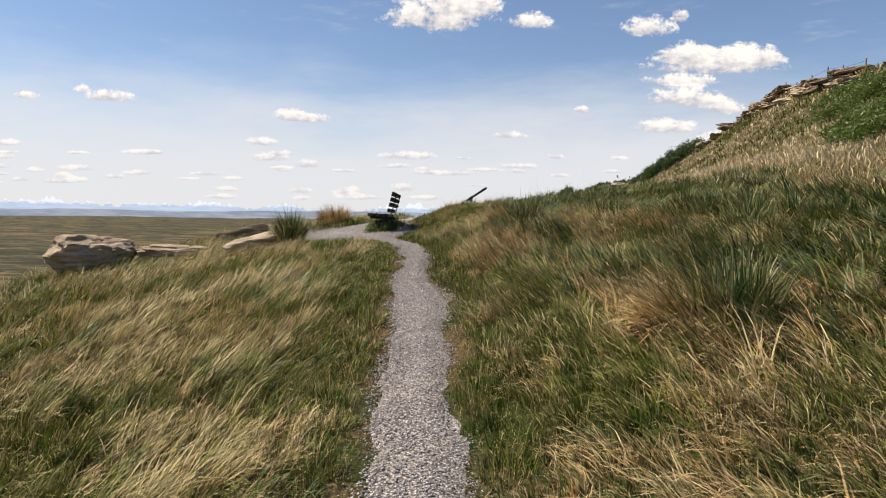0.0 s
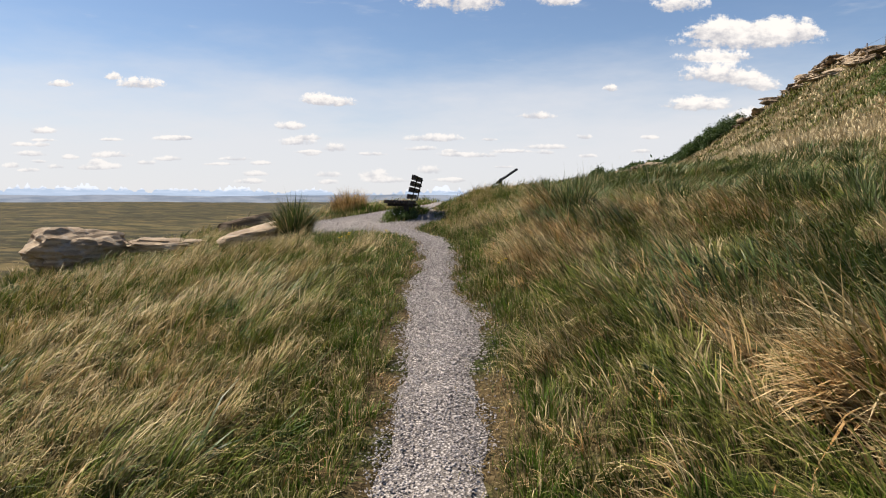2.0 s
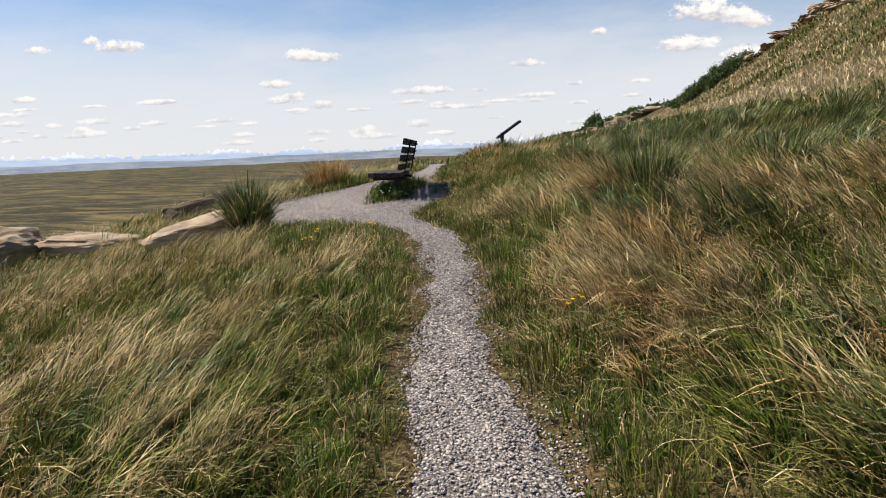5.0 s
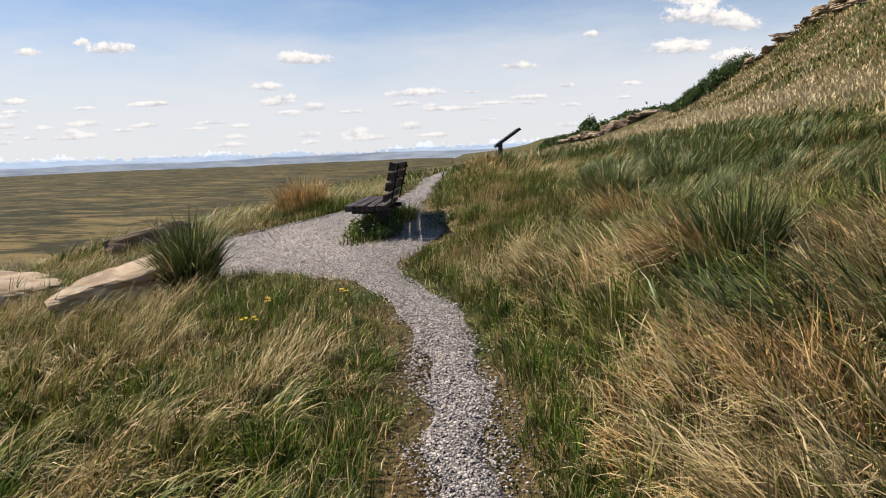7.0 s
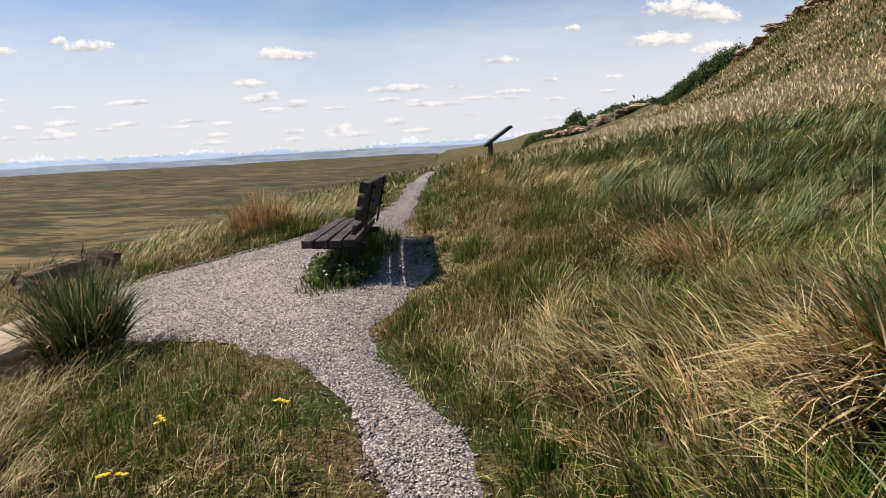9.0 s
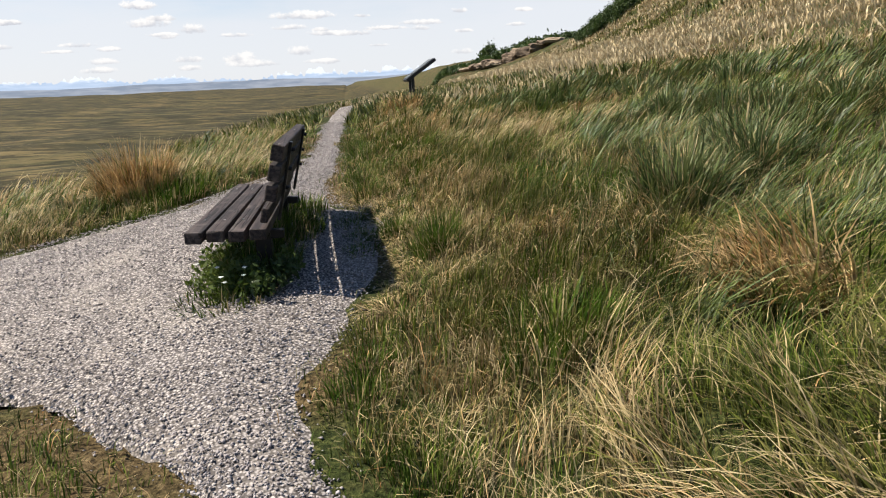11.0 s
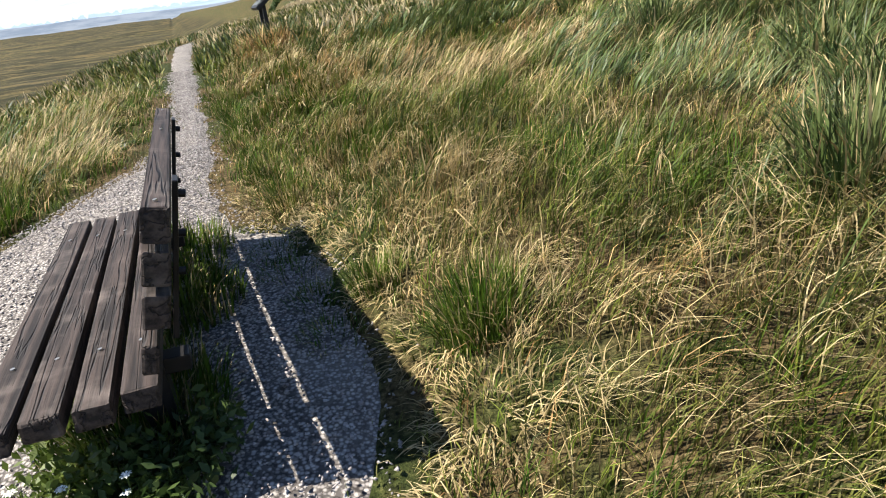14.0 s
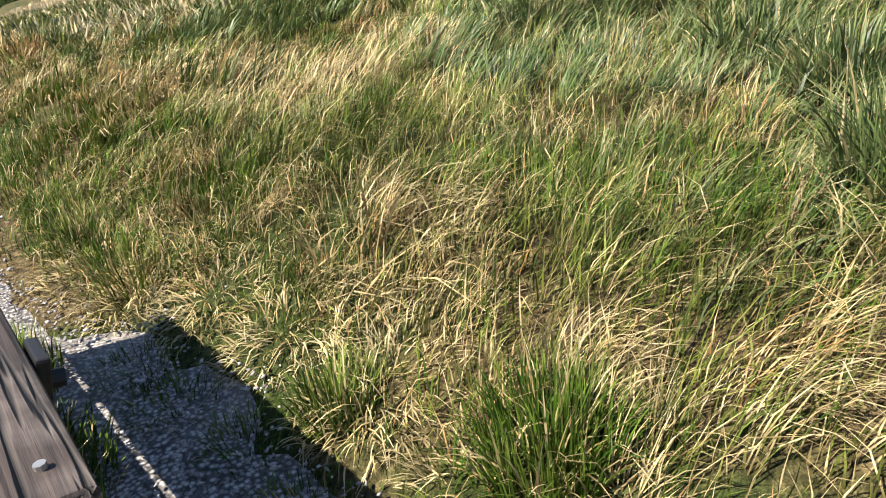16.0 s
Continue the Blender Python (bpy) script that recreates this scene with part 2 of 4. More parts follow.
def make_timber(name, light, dark):
    m, n, bsdf, p = material(name, 0.72, 0, 0.35)
    own = n.tree.nodes.new("ShaderNodeObjectInfo").outputs["Random"]
    shift = n.tree.nodes.new("ShaderNodeVectorMath")
    shift.operation = "ADD"
    n.put(shift, "i0", p)
    cx = n.tree.nodes.new("ShaderNodeCombineXYZ")
    n.put(cx, "i1", n.math("MULTIPLY", own, 17.0))
    n.put(shift, "i1", cx.outputs[0])
    q = shift.outputs[0]
    grain = n.noise(n.scaled(q, (60, 2.2, 60)), 1.0, 6, 0.6)
    crack = n.noise(n.scaled(q, (22, 0.8, 22)), 1.0, 3, 0.5)
    split = n.math("SUBTRACT", 1.0, n.step(n.math("ABSOLUTE", n.math("SUBTRACT", crack, 0.5)), 0.006, 0.03))
    worn = n.noise(q, 6.0, 4, 0.6)
    c = n.mix(n.step(grain, 0.34, 0.66), dark, light)
    c = n.mix(n.math("MULTIPLY", n.step(worn, 0.5, 0.75), 0.5), c, n.mix(0.5, light, (0.30, 0.25, 0.22)))
    n.put(bsdf, "Base Color", n.mix(n.math("MULTIPLY", split, 0.85), c, (0.012, 0.009, 0.008)))
    relief(n, bsdf, n.math("SUBTRACT", grain, n.math("MULTIPLY", split, 2.0)), 0.8, 0.004)
    return m


def make_plain(name, colour, rough=0.6, metal=0.0, vary=0.3, scale=30.0):
    m, n, bsdf, p = material(name, rough, metal)
    n.put(bsdf, "Base Color", n.mix(n.math("MULTIPLY", n.noise(p, scale, 4, 0.6), vary), colour, tuple(k * 0.45 for k in colour)))
    return m


def make_leaf(name, low, high):
    m, n, bsdf, p = material(name, 0.5, 0, 0.35)
    tone = n.tree.nodes.new("ShaderNodeNewGeometry").outputs["Random Per Island"]
    c = n.mix(1.0, n.mix(tone, low, high), DEEP, "MULTIPLY")
    n.put(bsdf, "Base Color", c)
    glow = n.add("ShaderNodeBsdfTranslucent", Color=c)
    both = n.add("ShaderNodeMixShader", Fac=0.35)
    n.put(both, "i1", bsdf.outputs[0])
    n.put(both, "i2", glow.outputs[0])
    n.put(next(k for k in n.tree.nodes if k.type == "OUTPUT_MATERIAL"), "Surface", both.outputs[0])
    return m


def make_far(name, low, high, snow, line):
    """Distant hills and ranges: a glowing backdrop with the blue haze of the air before it painted into the colour."""
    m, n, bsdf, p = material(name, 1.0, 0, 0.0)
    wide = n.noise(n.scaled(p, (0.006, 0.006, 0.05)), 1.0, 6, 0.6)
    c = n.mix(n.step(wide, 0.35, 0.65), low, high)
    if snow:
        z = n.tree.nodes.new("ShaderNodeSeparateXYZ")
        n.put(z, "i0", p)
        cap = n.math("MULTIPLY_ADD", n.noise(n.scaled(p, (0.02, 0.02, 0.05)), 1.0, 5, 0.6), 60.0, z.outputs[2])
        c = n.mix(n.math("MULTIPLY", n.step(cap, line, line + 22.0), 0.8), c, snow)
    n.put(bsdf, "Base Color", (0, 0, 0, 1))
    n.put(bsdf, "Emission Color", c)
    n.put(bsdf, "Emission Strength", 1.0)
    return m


TURF = make_turf()
GRAVEL_BED = make_gravel("gravel_bed", False)
GRAVEL = make_gravel("gravel_stones", True)
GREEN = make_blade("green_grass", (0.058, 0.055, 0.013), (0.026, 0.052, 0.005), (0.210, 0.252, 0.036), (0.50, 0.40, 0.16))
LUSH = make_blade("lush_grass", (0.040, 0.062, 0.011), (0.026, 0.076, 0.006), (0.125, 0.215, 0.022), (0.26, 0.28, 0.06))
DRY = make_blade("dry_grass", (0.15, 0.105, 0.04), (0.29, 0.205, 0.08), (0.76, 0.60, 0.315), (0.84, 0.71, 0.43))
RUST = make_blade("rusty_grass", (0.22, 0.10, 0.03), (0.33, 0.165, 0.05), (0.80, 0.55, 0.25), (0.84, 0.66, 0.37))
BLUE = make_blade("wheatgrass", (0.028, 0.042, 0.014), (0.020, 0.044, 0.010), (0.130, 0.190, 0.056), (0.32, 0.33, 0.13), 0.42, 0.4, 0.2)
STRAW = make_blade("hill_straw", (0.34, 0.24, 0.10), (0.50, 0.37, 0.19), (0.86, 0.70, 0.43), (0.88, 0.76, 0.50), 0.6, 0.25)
STONE = make_stone("sandstone", (0.46, 0.36, 0.25), (0.25, 0.185, 0.125), (0.40, 0.36, 0.30))
STONE_DARK = make_stone("dark_sandstone", (0.24, 0.18, 0.125), (0.11, 0.08, 0.055), (0.20, 0.17, 0.13))
TIMBER = make_timber("weathered_timber", (0.056, 0.040, 0.034), (0.010, 0.007, 0.006))
STEEL = make_plain("dark_steel", (0.03, 0.028, 0.028), 0.5, 0.6)
ZINC = make_plain("zinc_bolt", (0.45, 0.43, 0.40), 0.4, 0.8)
BLACK = make_plain("black_panel", (0.018, 0.018, 0.020), 0.45)
PANEL = make_plain("printed_panel", (0.10, 0.10, 0.09), 0.4, 0, 0.5, 6.0)
LEAF = make_leaf("shrub_leaf", (0.030, 0.060, 0.014), (0.085, 0.13, 0.032))
LEAF_LIGHT = make_leaf("light_shrub_leaf", (0.07, 0.11, 0.018), (0.16, 0.21, 0.045))
BARK = make_plain("bark", (0.12, 0.085, 0.06), 0.9)
PETAL = make_plain("yellow_petal", (0.75, 0.52, 0.02), 0.6, 0, 0.2)
WHITE_PETAL = make_plain("white_petal", (0.75, 0.75, 0.70), 0.6, 0, 0.2)
POST_WOOD = make_plain("grey_post", (0.16, 0.13, 0.11), 0.9)
TWIG = make_plain("bleached_wood", (0.55, 0.47, 0.38), 0.8)
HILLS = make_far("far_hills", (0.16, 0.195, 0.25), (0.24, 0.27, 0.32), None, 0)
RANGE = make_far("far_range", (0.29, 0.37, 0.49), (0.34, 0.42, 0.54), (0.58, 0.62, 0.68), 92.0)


# ---- the lie of the land ----
def smooth(a, b, v):
    t = np.clip((v - a) / (b - a), 0, 1)
    return t * t * (3 - 2 * t)


def lattice(ix, iy, seed):
    h = (ix.astype(np.int64) * 374761393 + iy.astype(np.int64) * 668265263 + seed * 974634777) & 0x7FFFFFFF
    h = ((h ^ (h >> 13)) * 1274126177) & 0x7FFFFFFF
    return ((h ^ (h >> 16)) & 0xFFFF) / 65535.0


def value_noise(x, y, scale, seed=1, octaves=1):
    """Smooth noise from 0 to 1 over the plan."""
    total, weight, amount = 0.0, 0.0, 1.0
    for o in range(octaves):
        u, v = x * scale + 17.3 * o, y * scale - 9.1 * o
        iu, iv = np.floor(u), np.floor(v)
        fu, fv = u - iu, v - iv
        fu, fv = fu * fu * (3 - 2 * fu), fv * fv * (3 - 2 * fv)
        a, b = lattice(iu, iv, seed + o), lattice(iu + 1, iv, seed + o)
        c, d = lattice(iu, iv + 1, seed + o), lattice(iu + 1, iv + 1, seed + o)
        total = total + amount * ((a * (1 - fu) + b * fu) * (1 - fv) + (c * (1 - fu) + d * fu) * fv)
        weight += amount
        amount, scale = amount * 0.5, scale * 2.0
    return total / weight


YK = (-8, 0, 3, 5.4, 7.8, 9.4, 11.8, 14.4, 17, 23, 40, 90, 400)
ZK = (-0.95, -0.07, 0.30, 0.62, 0.91, 1.09, 1.22, 1.45, 1.53, 1.60, 1.35, 1.0, 0.5)
VALLEY = -28.0


def spine(y):
    """The height of the path along the walk."""
    return (np.interp(y - 0.8, YK, ZK) + np.interp(y, YK, ZK) + np.interp(y + 0.8, YK, ZK)) / 3


def midline(y):
    return np.interp(y, (-8, 0, 3, 6, 9, 12, 15, 20, 23, 30, 40, 60, 400), (0.45, 0.28, 0.1, -0.1, -0.3, -0.6, -0.75, -0.8, -0.75, -0.66, -0.5, 2, 10))


def ridge(y):
    """The height at which the hillside breaks off under the cliff."""
    return np.interp(y, (-50, 30, 45, 54, 60, 64, 67, 70, 76, 100, 160, 400), (9.4, 9.4, 11.1, 11.9, 10.9, 8.7, 6.5, 5.4, 5.9, 5.9, 6.2, 7.0))


def ground(x, y):
    x, y = np.asarray(x, float), np.asarray(y, float)
    dx = x - midline(y)
    r, l = np.maximum(dx, 0), np.maximum(-dx, 0)
    rise = 0.2 * smooth(0.35, 1.3, r) + 0.06 * np.maximum(r - 0.4, 0) + 0.0075 * r * r + 0.027 * np.maximum(np.minimum(r, 60) - 14, 0) ** 2 * smooth(134, 50, y)
    rise = rise + (value_noise(x, y, 0.35, 5, 2) - 0.5) * 0.35 * smooth(3, 9, r)
    edge = 8 - 5.2 * smooth(16, 21, y) - 2.4 * smooth(46, 62, y)
    fall = (0.165 - 0.035 * smooth(8, 13, y)) * np.maximum(l - 0.4, 0) + 0.05 * np.maximum(l - 3, 0) + (0.42 + 0.2 * smooth(46, 62, y)) * np.maximum(l - edge, 0)
    drop = 14 * smooth(55, 170, y) * smooth(0.10, 0.05, dx / np.maximum(y, 20))
    z = spine(y) + rise - fall - drop
    top = ridge(y)
    z = np.where(z > top, top + 1.2 * np.tanh(0.04 * (z - top)), z)
    away = np.hypot(x, y)
    floor = VALLEY + (value_noise(x, y, 0.012, 9, 3) - 0.5) * 7 + (value_noise(x, y, 0.004, 11, 2) - 0.5) * 12 + 17 * smooth(300, 4300, away)
    blend = smooth(VALLEY + 14, VALLEY - 2, z)
    z = z * (1 - blend) + np.maximum(floor, z * 0 - 60) * blend
    behind = smooth(-30, -200, y)
    return z * (1 - behind) + np.minimum(z, floor + 20) * behind


LEFT_Y = (-8, 0, 2.6, 3.7, 5, 7.2, 8.3, 9, 9.8, 10.4, 10.85, 11.3, 12.0, 12.35, 12.7, 13.3, 14.1, 14.7, 15.0, 15.4, 15.9, 16.4, 16.9, 19, 22.5, 26, 30, 40, 46)
LEFT_X = (0.1, 0.0, -0.17, -0.25, -0.23, -0.35, -0.30, -0.34, -0.42, -0.62, -0.80, -1.10, -1.75, -2.45, -3.2, -3.6, -3.75, -3.4, -2.8, -1.95, -1.6, -1.2, -0.94, -0.88, -0.88, -0.9, -0.9, -0.8, 0.3)
RIGHT_Y = (-8, 0, 2.6, 3.7, 5, 5.9, 6.5, 7.2, 8.3, 9, 9.8, 10.3, 10.6, 11.0, 11.3, 11.8, 12.3, 12.7, 13.1, 14.5, 14.7, 15.5, 16.4, 17.2, 19, 22.5, 26, 30, 40, 46)
RIGHT_X = (0.75, 0.6, 0.42, 0.30, 0.27, 0.30, 0.28, 0.11, -0.01, 0.0, -0.09, -0.14, -0.28, -0.45, -0.60, -0.66, -0.48, -0.38, -0.23, -0.27, -0.50, -0.62, -0.62, -0.58, -0.57, -0.52, -0.45, -0.38, -0.1, 1.6)


def left_edge(y):
    return np.interp(y, LEFT_Y, LEFT_X)


def right_edge(y):
    return np.interp(y, RIGHT_Y, RIGHT_X)


def off_path(x, y):
    """How far a place lies outside the gravel, with a ragged edge; negative on it."""
    wobble = (value_noise(x, y, 3.0, 21, 3) - 0.5) * 0.22
    out = np.maximum(left_edge(y) - x, x - right_edge(y)) + wobble
    return np.where((y > 46) | (y < -8), 9.0, out)


# ---- building helpers ----
def link_mesh(name, verts, faces, mat, parent=None, label="", flat=True):
    me = bpy.data.meshes.new(name)
    me.from_pydata([tuple(v) for v in verts], [], [tuple(f) for f in faces])
    if not flat:
        me.polygons.foreach_set("use_smooth", [True] * len(me.polygons))
    me.materials.append(mat)
    ob = new(name, me)
    ob.parent = parent
    return tagged(ob, label) if label else ob


def part(name, bm, mat, parent=None, label="", soft=False):
    me = bpy.data.meshes.new(name)
    if soft:
        for f in bm.faces:
            f.smooth = True
    bm.to_mesh(me)
    bm.free()
    me.materials.append(mat)
    ob = new(name, me)
    ob.parent = parent
    return tagged(ob, label) if label else ob


def array_mesh(name, verts, tris_or_quads, size, mat, along=None, soft=False):
    """A big mesh from numpy arrays; all faces have the same number of corners."""
    me = bpy.data.meshes.new(name)
    me.vertices.add(len(verts))
    me.vertices.foreach_set("co", np.ascontiguousarray(verts, np.float32).ravel())
    count = len(tris_or_quads)
    me.loops.add(count * size)
    me.loops.foreach_set("vertex_index", np.ascontiguousarray(tris_or_quads, np.int32).ravel())
    me.polygons.add(count)
    me.polygons.foreach_set("loop_start", np.arange(count, dtype=np.int32) * size)
    me.update(calc_edges=True)
    if soft:
        me.polygons.foreach_set("use_smooth", np.ones(count, bool))
    if along is not None:
        me.attributes.new("along", "FLOAT", "POINT").data.foreach_set("value", np.ascontiguousarray(along, np.float32))
    me.materials.append(mat)
    return new(name, me)


def empty(name, x, y, z, turn=0.0):
    ob = new(name)
    ob.matrix_world = pose(x, y, z, 0, 0, turn)
    return ob


def box(sx, sy, sz, at=(0, 0, 0), bevel=0.0, turn=(0, 0, 0), ragged=0.0, rng=None):
    bm = bmesh.new()
    bmesh.ops.create_cube(bm, size=1.0)
    bmesh.ops.scale(bm, vec=(sx, sy, sz), verts=bm.verts)
    if bevel:
        bmesh.ops.bevel(bm, geom=bm.edges[:], offset=bevel, segments=2, affect="EDGES", profile=0.6)
    if ragged and rng:
        for v in bm.verts:
            v.co += Vector([rng.uniform(-ragged, ragged) for _ in range(3)])
    bmesh.ops.transform(bm, matrix=pose(*at, *turn), verts=bm.verts)
    return bm


def rod(r, length, at=(0, 0, 0), turn=(0, 0, 0), sides=8, r2=None):
    bm = bmesh.new()
    bmesh.ops.create_cone(bm, cap_ends=True, segments=sides, radius1=r, radius2=r if r2 is None else r2, depth=length)
    bmesh.ops.transform(bm, matrix=pose(*at, *turn), verts=bm.verts)
    return bm


# ---- ground ----
def build_ground():
    side = 345
    k, a = 8.7, 1.72
    u = np.linspace(-1, 1, side)
    gx = a * 0.98 * np.sinh(k * u) / np.sinh(k) * (4700 / (a * 0.98))
    X, Y = np.meshgrid(gx - 0.5, gx + 9.0, indexing="ij")
    Z = ground(X, Y) - 0.06 * smooth(-0.02, -0.14, off_path(X, Y))
    verts = np.stack([X, Y, Z], -1).reshape(-1, 3)
    i, j = np.meshgrid(np.arange(side - 1), np.arange(side - 1), indexing="ij")
    q = (i * side + j).ravel()
    quads = np.stack([q, q + side, q + side + 1, q + 1], -1)
    tagged(array_mesh("ground", verts, quads, 4, TURF, soft=True), "grassy prairie hillside falling to a wide olive valley", "ground", kind="structure")


def build_path():
    ys = np.arange(-7.5, 45.5, 0.06)
    across = 22
    t = np.linspace(0, 1, across)
    L = left_edge(ys) - (value_noise(ys * 0, ys, 4.0, 41, 4) - 0.5) * 0.22 + 0.03
    R = right_edge(ys) + (value_noise(ys * 0 + 5, ys, 4.0, 43, 4) - 0.5) * 0.22 + 0.03
    X = L[:, None] + (R - L)[:, None] * t[None, :]
    Y = np.repeat(ys[:, None], across, 1)
    crown = np.sin(np.pi * t)[None, :] ** 0.5
    Z = ground(X, Y) - 0.030 + 0.052 * crown + 0.01 * (value_noise(X, Y, 6.0, 51, 2) - 0.5)
    verts = np.stack([X, Y, Z], -1).reshape(-1, 3)
    i, j = np.meshgrid(np.arange(len(ys) - 1), np.arange(across - 1), indexing="ij")
    q = (i * across + j).ravel()
    quads = np.stack([q, q + 1, q + across + 1, q + across], -1)
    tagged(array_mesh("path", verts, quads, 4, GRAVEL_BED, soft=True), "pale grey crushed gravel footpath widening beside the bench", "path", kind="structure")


def build_gravel():
    """Loose chips on the path, as one heap of stuff."""
    rng = np.random.default_rng(7)
    n = 150000
    y = rng.uniform(2.0, 24.0, n)
    x = left_edge(y) - 0.25 + rng.random(n) * (right_edge(y) - left_edge(y) + 0.65)
    out = off_path(x, y)
    spill = 0.45 * np.exp(-np.maximum(out, 0) / 0.16) * (x > right_edge(y)) * smooth(4.0, 6.0, y) * smooth(10.0, 8.5, y)
    keep = (rng.random(n) < np.maximum(spill, np.where(out < 0, 1.0, np.exp(-np.maximum(out, 0) / 0.05) * 0.3))) & (rng.random(n) < np.clip(1.25 - (y - 15) / 9, 0.15, 1))
    x, y = x[keep][:46000], y[keep][:46000]
    n = len(x)
    z = ground(x, y) + np.where(off_path(x, y) < 0.02, 0.024, 0.006)
    size = 0.0040 + 0.0052 * rng.random(n) ** 2
    base = np.array([(1, 0, 0), (-1, 0, 0), (0, 1, 0), (0, -1, 0), (0, 0, 1), (0, 0, -1)], float)
    tris = np.array([(0, 2, 4), (2, 1, 4), (1, 3, 4), (3, 0, 4), (2, 0, 5), (1, 2, 5), (3, 1, 5), (0, 3, 5)])
    v = base[None] * (size[:, None] * np.stack([rng.uniform(0.8, 1.7, n), rng.uniform(0.7, 1.2, n), rng.uniform(0.45, 0.9, n)], -1).T[:, :, None]).transpose(1, 2, 0).reshape(n, 1, 3)
    v = v + rng.normal(0, 0.25, v.shape) * size[:, None, None]
    a = rng.uniform(0, 6.283, n)[:, None]
    vx, vy = v[..., 0] * np.cos(a) - v[..., 1] * np.sin(a), v[..., 0] * np.sin(a) + v[..., 1] * np.cos(a)
    verts = np.stack([vx + x[:, None], vy + y[:, None], v[..., 2] + z[:, None]], -1).reshape(-1, 3)
    faces = (tris[None] + 6 * np.arange(n)[:, None, None]).reshape(-1, 3)
    tagged(array_mesh("gravel", verts, faces, 3, GRAVEL), "loose pale grey limestone chips on the footpath", "gravel", kind="stuff")


# ---- grass ----
def blades(name, x, y, z, length, width, lean, toward, mat, rng, segments=3):
    """Ribbon blades that rise, bend and taper; lean: how far they tip over, toward: the way, in radians."""
    n = len(x)
    s = np.linspace(0, 1, segments + 1)
    up = np.stack([np.cos(np.clip(lean * (t + 0.30), -1.9, 1.9)) for t in s[:-1]], -1)
    out = np.stack([np.sin(np.clip(lean * (t + 0.30), -1.9, 1.9)) for t in s[:-1]], -1)
    seg = length[:, None] / segments
    H = np.concatenate([np.zeros((n, 1)), np.cumsum(up * seg, 1)], 1)
    O = np.concatenate([np.zeros((n, 1)), np.cumsum(out * seg, 1)], 1)
    cx, cy = np.cos(toward)[:, None], np.sin(toward)[:, None]
    face = toward + np.pi / 2 + rng.normal(0, 0.5, n)
    wx, wy = np.cos(face)[:, None], np.sin(face)[:, None]
    taper = np.clip(1.0 - s ** 1.8, 0, 1)[None] * width[:, None] * 0.5
    px, py, pz = x[:, None] + O * cx, y[:, None] + O * cy, z[:, None] + H
    A = np.stack([px - wx * taper, py - wy * taper, pz], -1)
    B = np.stack([px + wx * taper, py + wy * taper, pz], -1)
    per = 2 * segments + 1
    V = np.empty((n, per, 3), np.float32)
    V[:, 0:2 * segments:2], V[:, 1:2 * segments:2] = A[:, :segments], B[:, :segments]
    V[:, 2 * segments] = 0.5 * (A[:, segments] + B[:, segments])
    tri = []
    for k in range(segments - 1):
        tri += [(2 * k, 2 * k + 1, 2 * k + 3), (2 * k, 2 * k + 3, 2 * k + 2)]
    tri.append((2 * segments - 2, 2 * segments - 1, 2 * segments))
    F = (np.array(tri)[None] + per * np.arange(n)[:, None, None]).reshape(-1, 3)
    al = np.tile(np.append(np.repeat(s[:segments], 2), 1.0), n)
    return array_mesh(name, V.reshape(-1, 3), F, 3, mat, al, soft=True)


def scatter(rng, count, xs, ys, near):
    """Places that lie thick beside the walk and thin out away from it."""
    px, py = [], []
    have = 0
    while have < count:
        x, y = rng.uniform(*xs, 400000), rng.uniform(*ys, 400000)
        d = np.hypot(x + 0.25, np.maximum(np.maximum(1.5 - y, y - 14.0), 0))
        k = rng.random(400000) < 1 / (1 + (d / near) ** 2)
        px.append(x[k])
        py.append(y[k])
        have += int(k.sum())
    x, y = np.concatenate(px)[:count], np.concatenate(py)[:count]
    return x, y, np.hypot(x + 0.25, np.maximum(np.maximum(1.5 - y, y - 14.0), 0))


BLUE_SEED, DRY_SEED = 61, 71


def dryness(x, y):
    """Share of dead pale blades over the plan: patches, and a strip beside the green fringe of the path."""
    d = value_noise(x, y, 1.0, DRY_SEED, 3) * 0.8 + value_noise(x, y, 3.4, DRY_SEED + 5, 2) * 0.4
    side = x - midline(y)
    left = smooth(-0.6, -1.8, side)
    upper = (1 - left) * smooth(10, 11.5, y) * smooth(26, 20, y)
    away = np.maximum(left_edge(y) - x, x - right_edge(y))
    strip = smooth(0.28, 0.45, away) * smooth(1.15, 0.75, away) * smooth(0.25, 0.45, value_noise(x, y, 0.8, DRY_SEED + 9, 2)) * (side > 0)
    fringe = smooth(0.42, 0.28, away)
    return np.clip((d - 0.57) * 5.5 + 0.36 + 0.16 * left + 0.6 * smooth(5.8, 7.0, x) * smooth(9.5, 11.5, y) - 0.26 * upper - 0.06 * (1 - left) * smooth(10.5, 9, y) + 0.5 * strip - 0.45 * fringe - 0.30 * smooth(0.9, 1.3, away) * smooth(3.0, 2.2, away) * (side > 0) * smooth(5.5, 6.5, y) * smooth(11.5, 10.5, y) + 0.18 * smooth(2.6, 3.4, side) * smooth(10, 8.5, y) - 0.28 * (side < 0) * smooth(1.5, 1.0, away) * smooth(6, 7, y) - 0.6 * islet(x, y), 0.03, 0.95)


def islet(x, y):
    """The low green ground between path and terrace."""
    return smooth(-2.5, -1.9, x) * smooth(-0.3, -0.5, x) * smooth(8.8, 9.6, y) * smooth(12.4, 11.9, y)


def bare(x, y):
    """Worn tan earth beside the path."""
    return np.maximum(smooth(1.0, 0.6, np.hypot((x + 0.66) / 0.30, (y - 8.55) / 0.55)), smooth(1.0, 0.6, np.hypot((x + 0.85) / 0.28, (y - 7.6) / 0.4)))


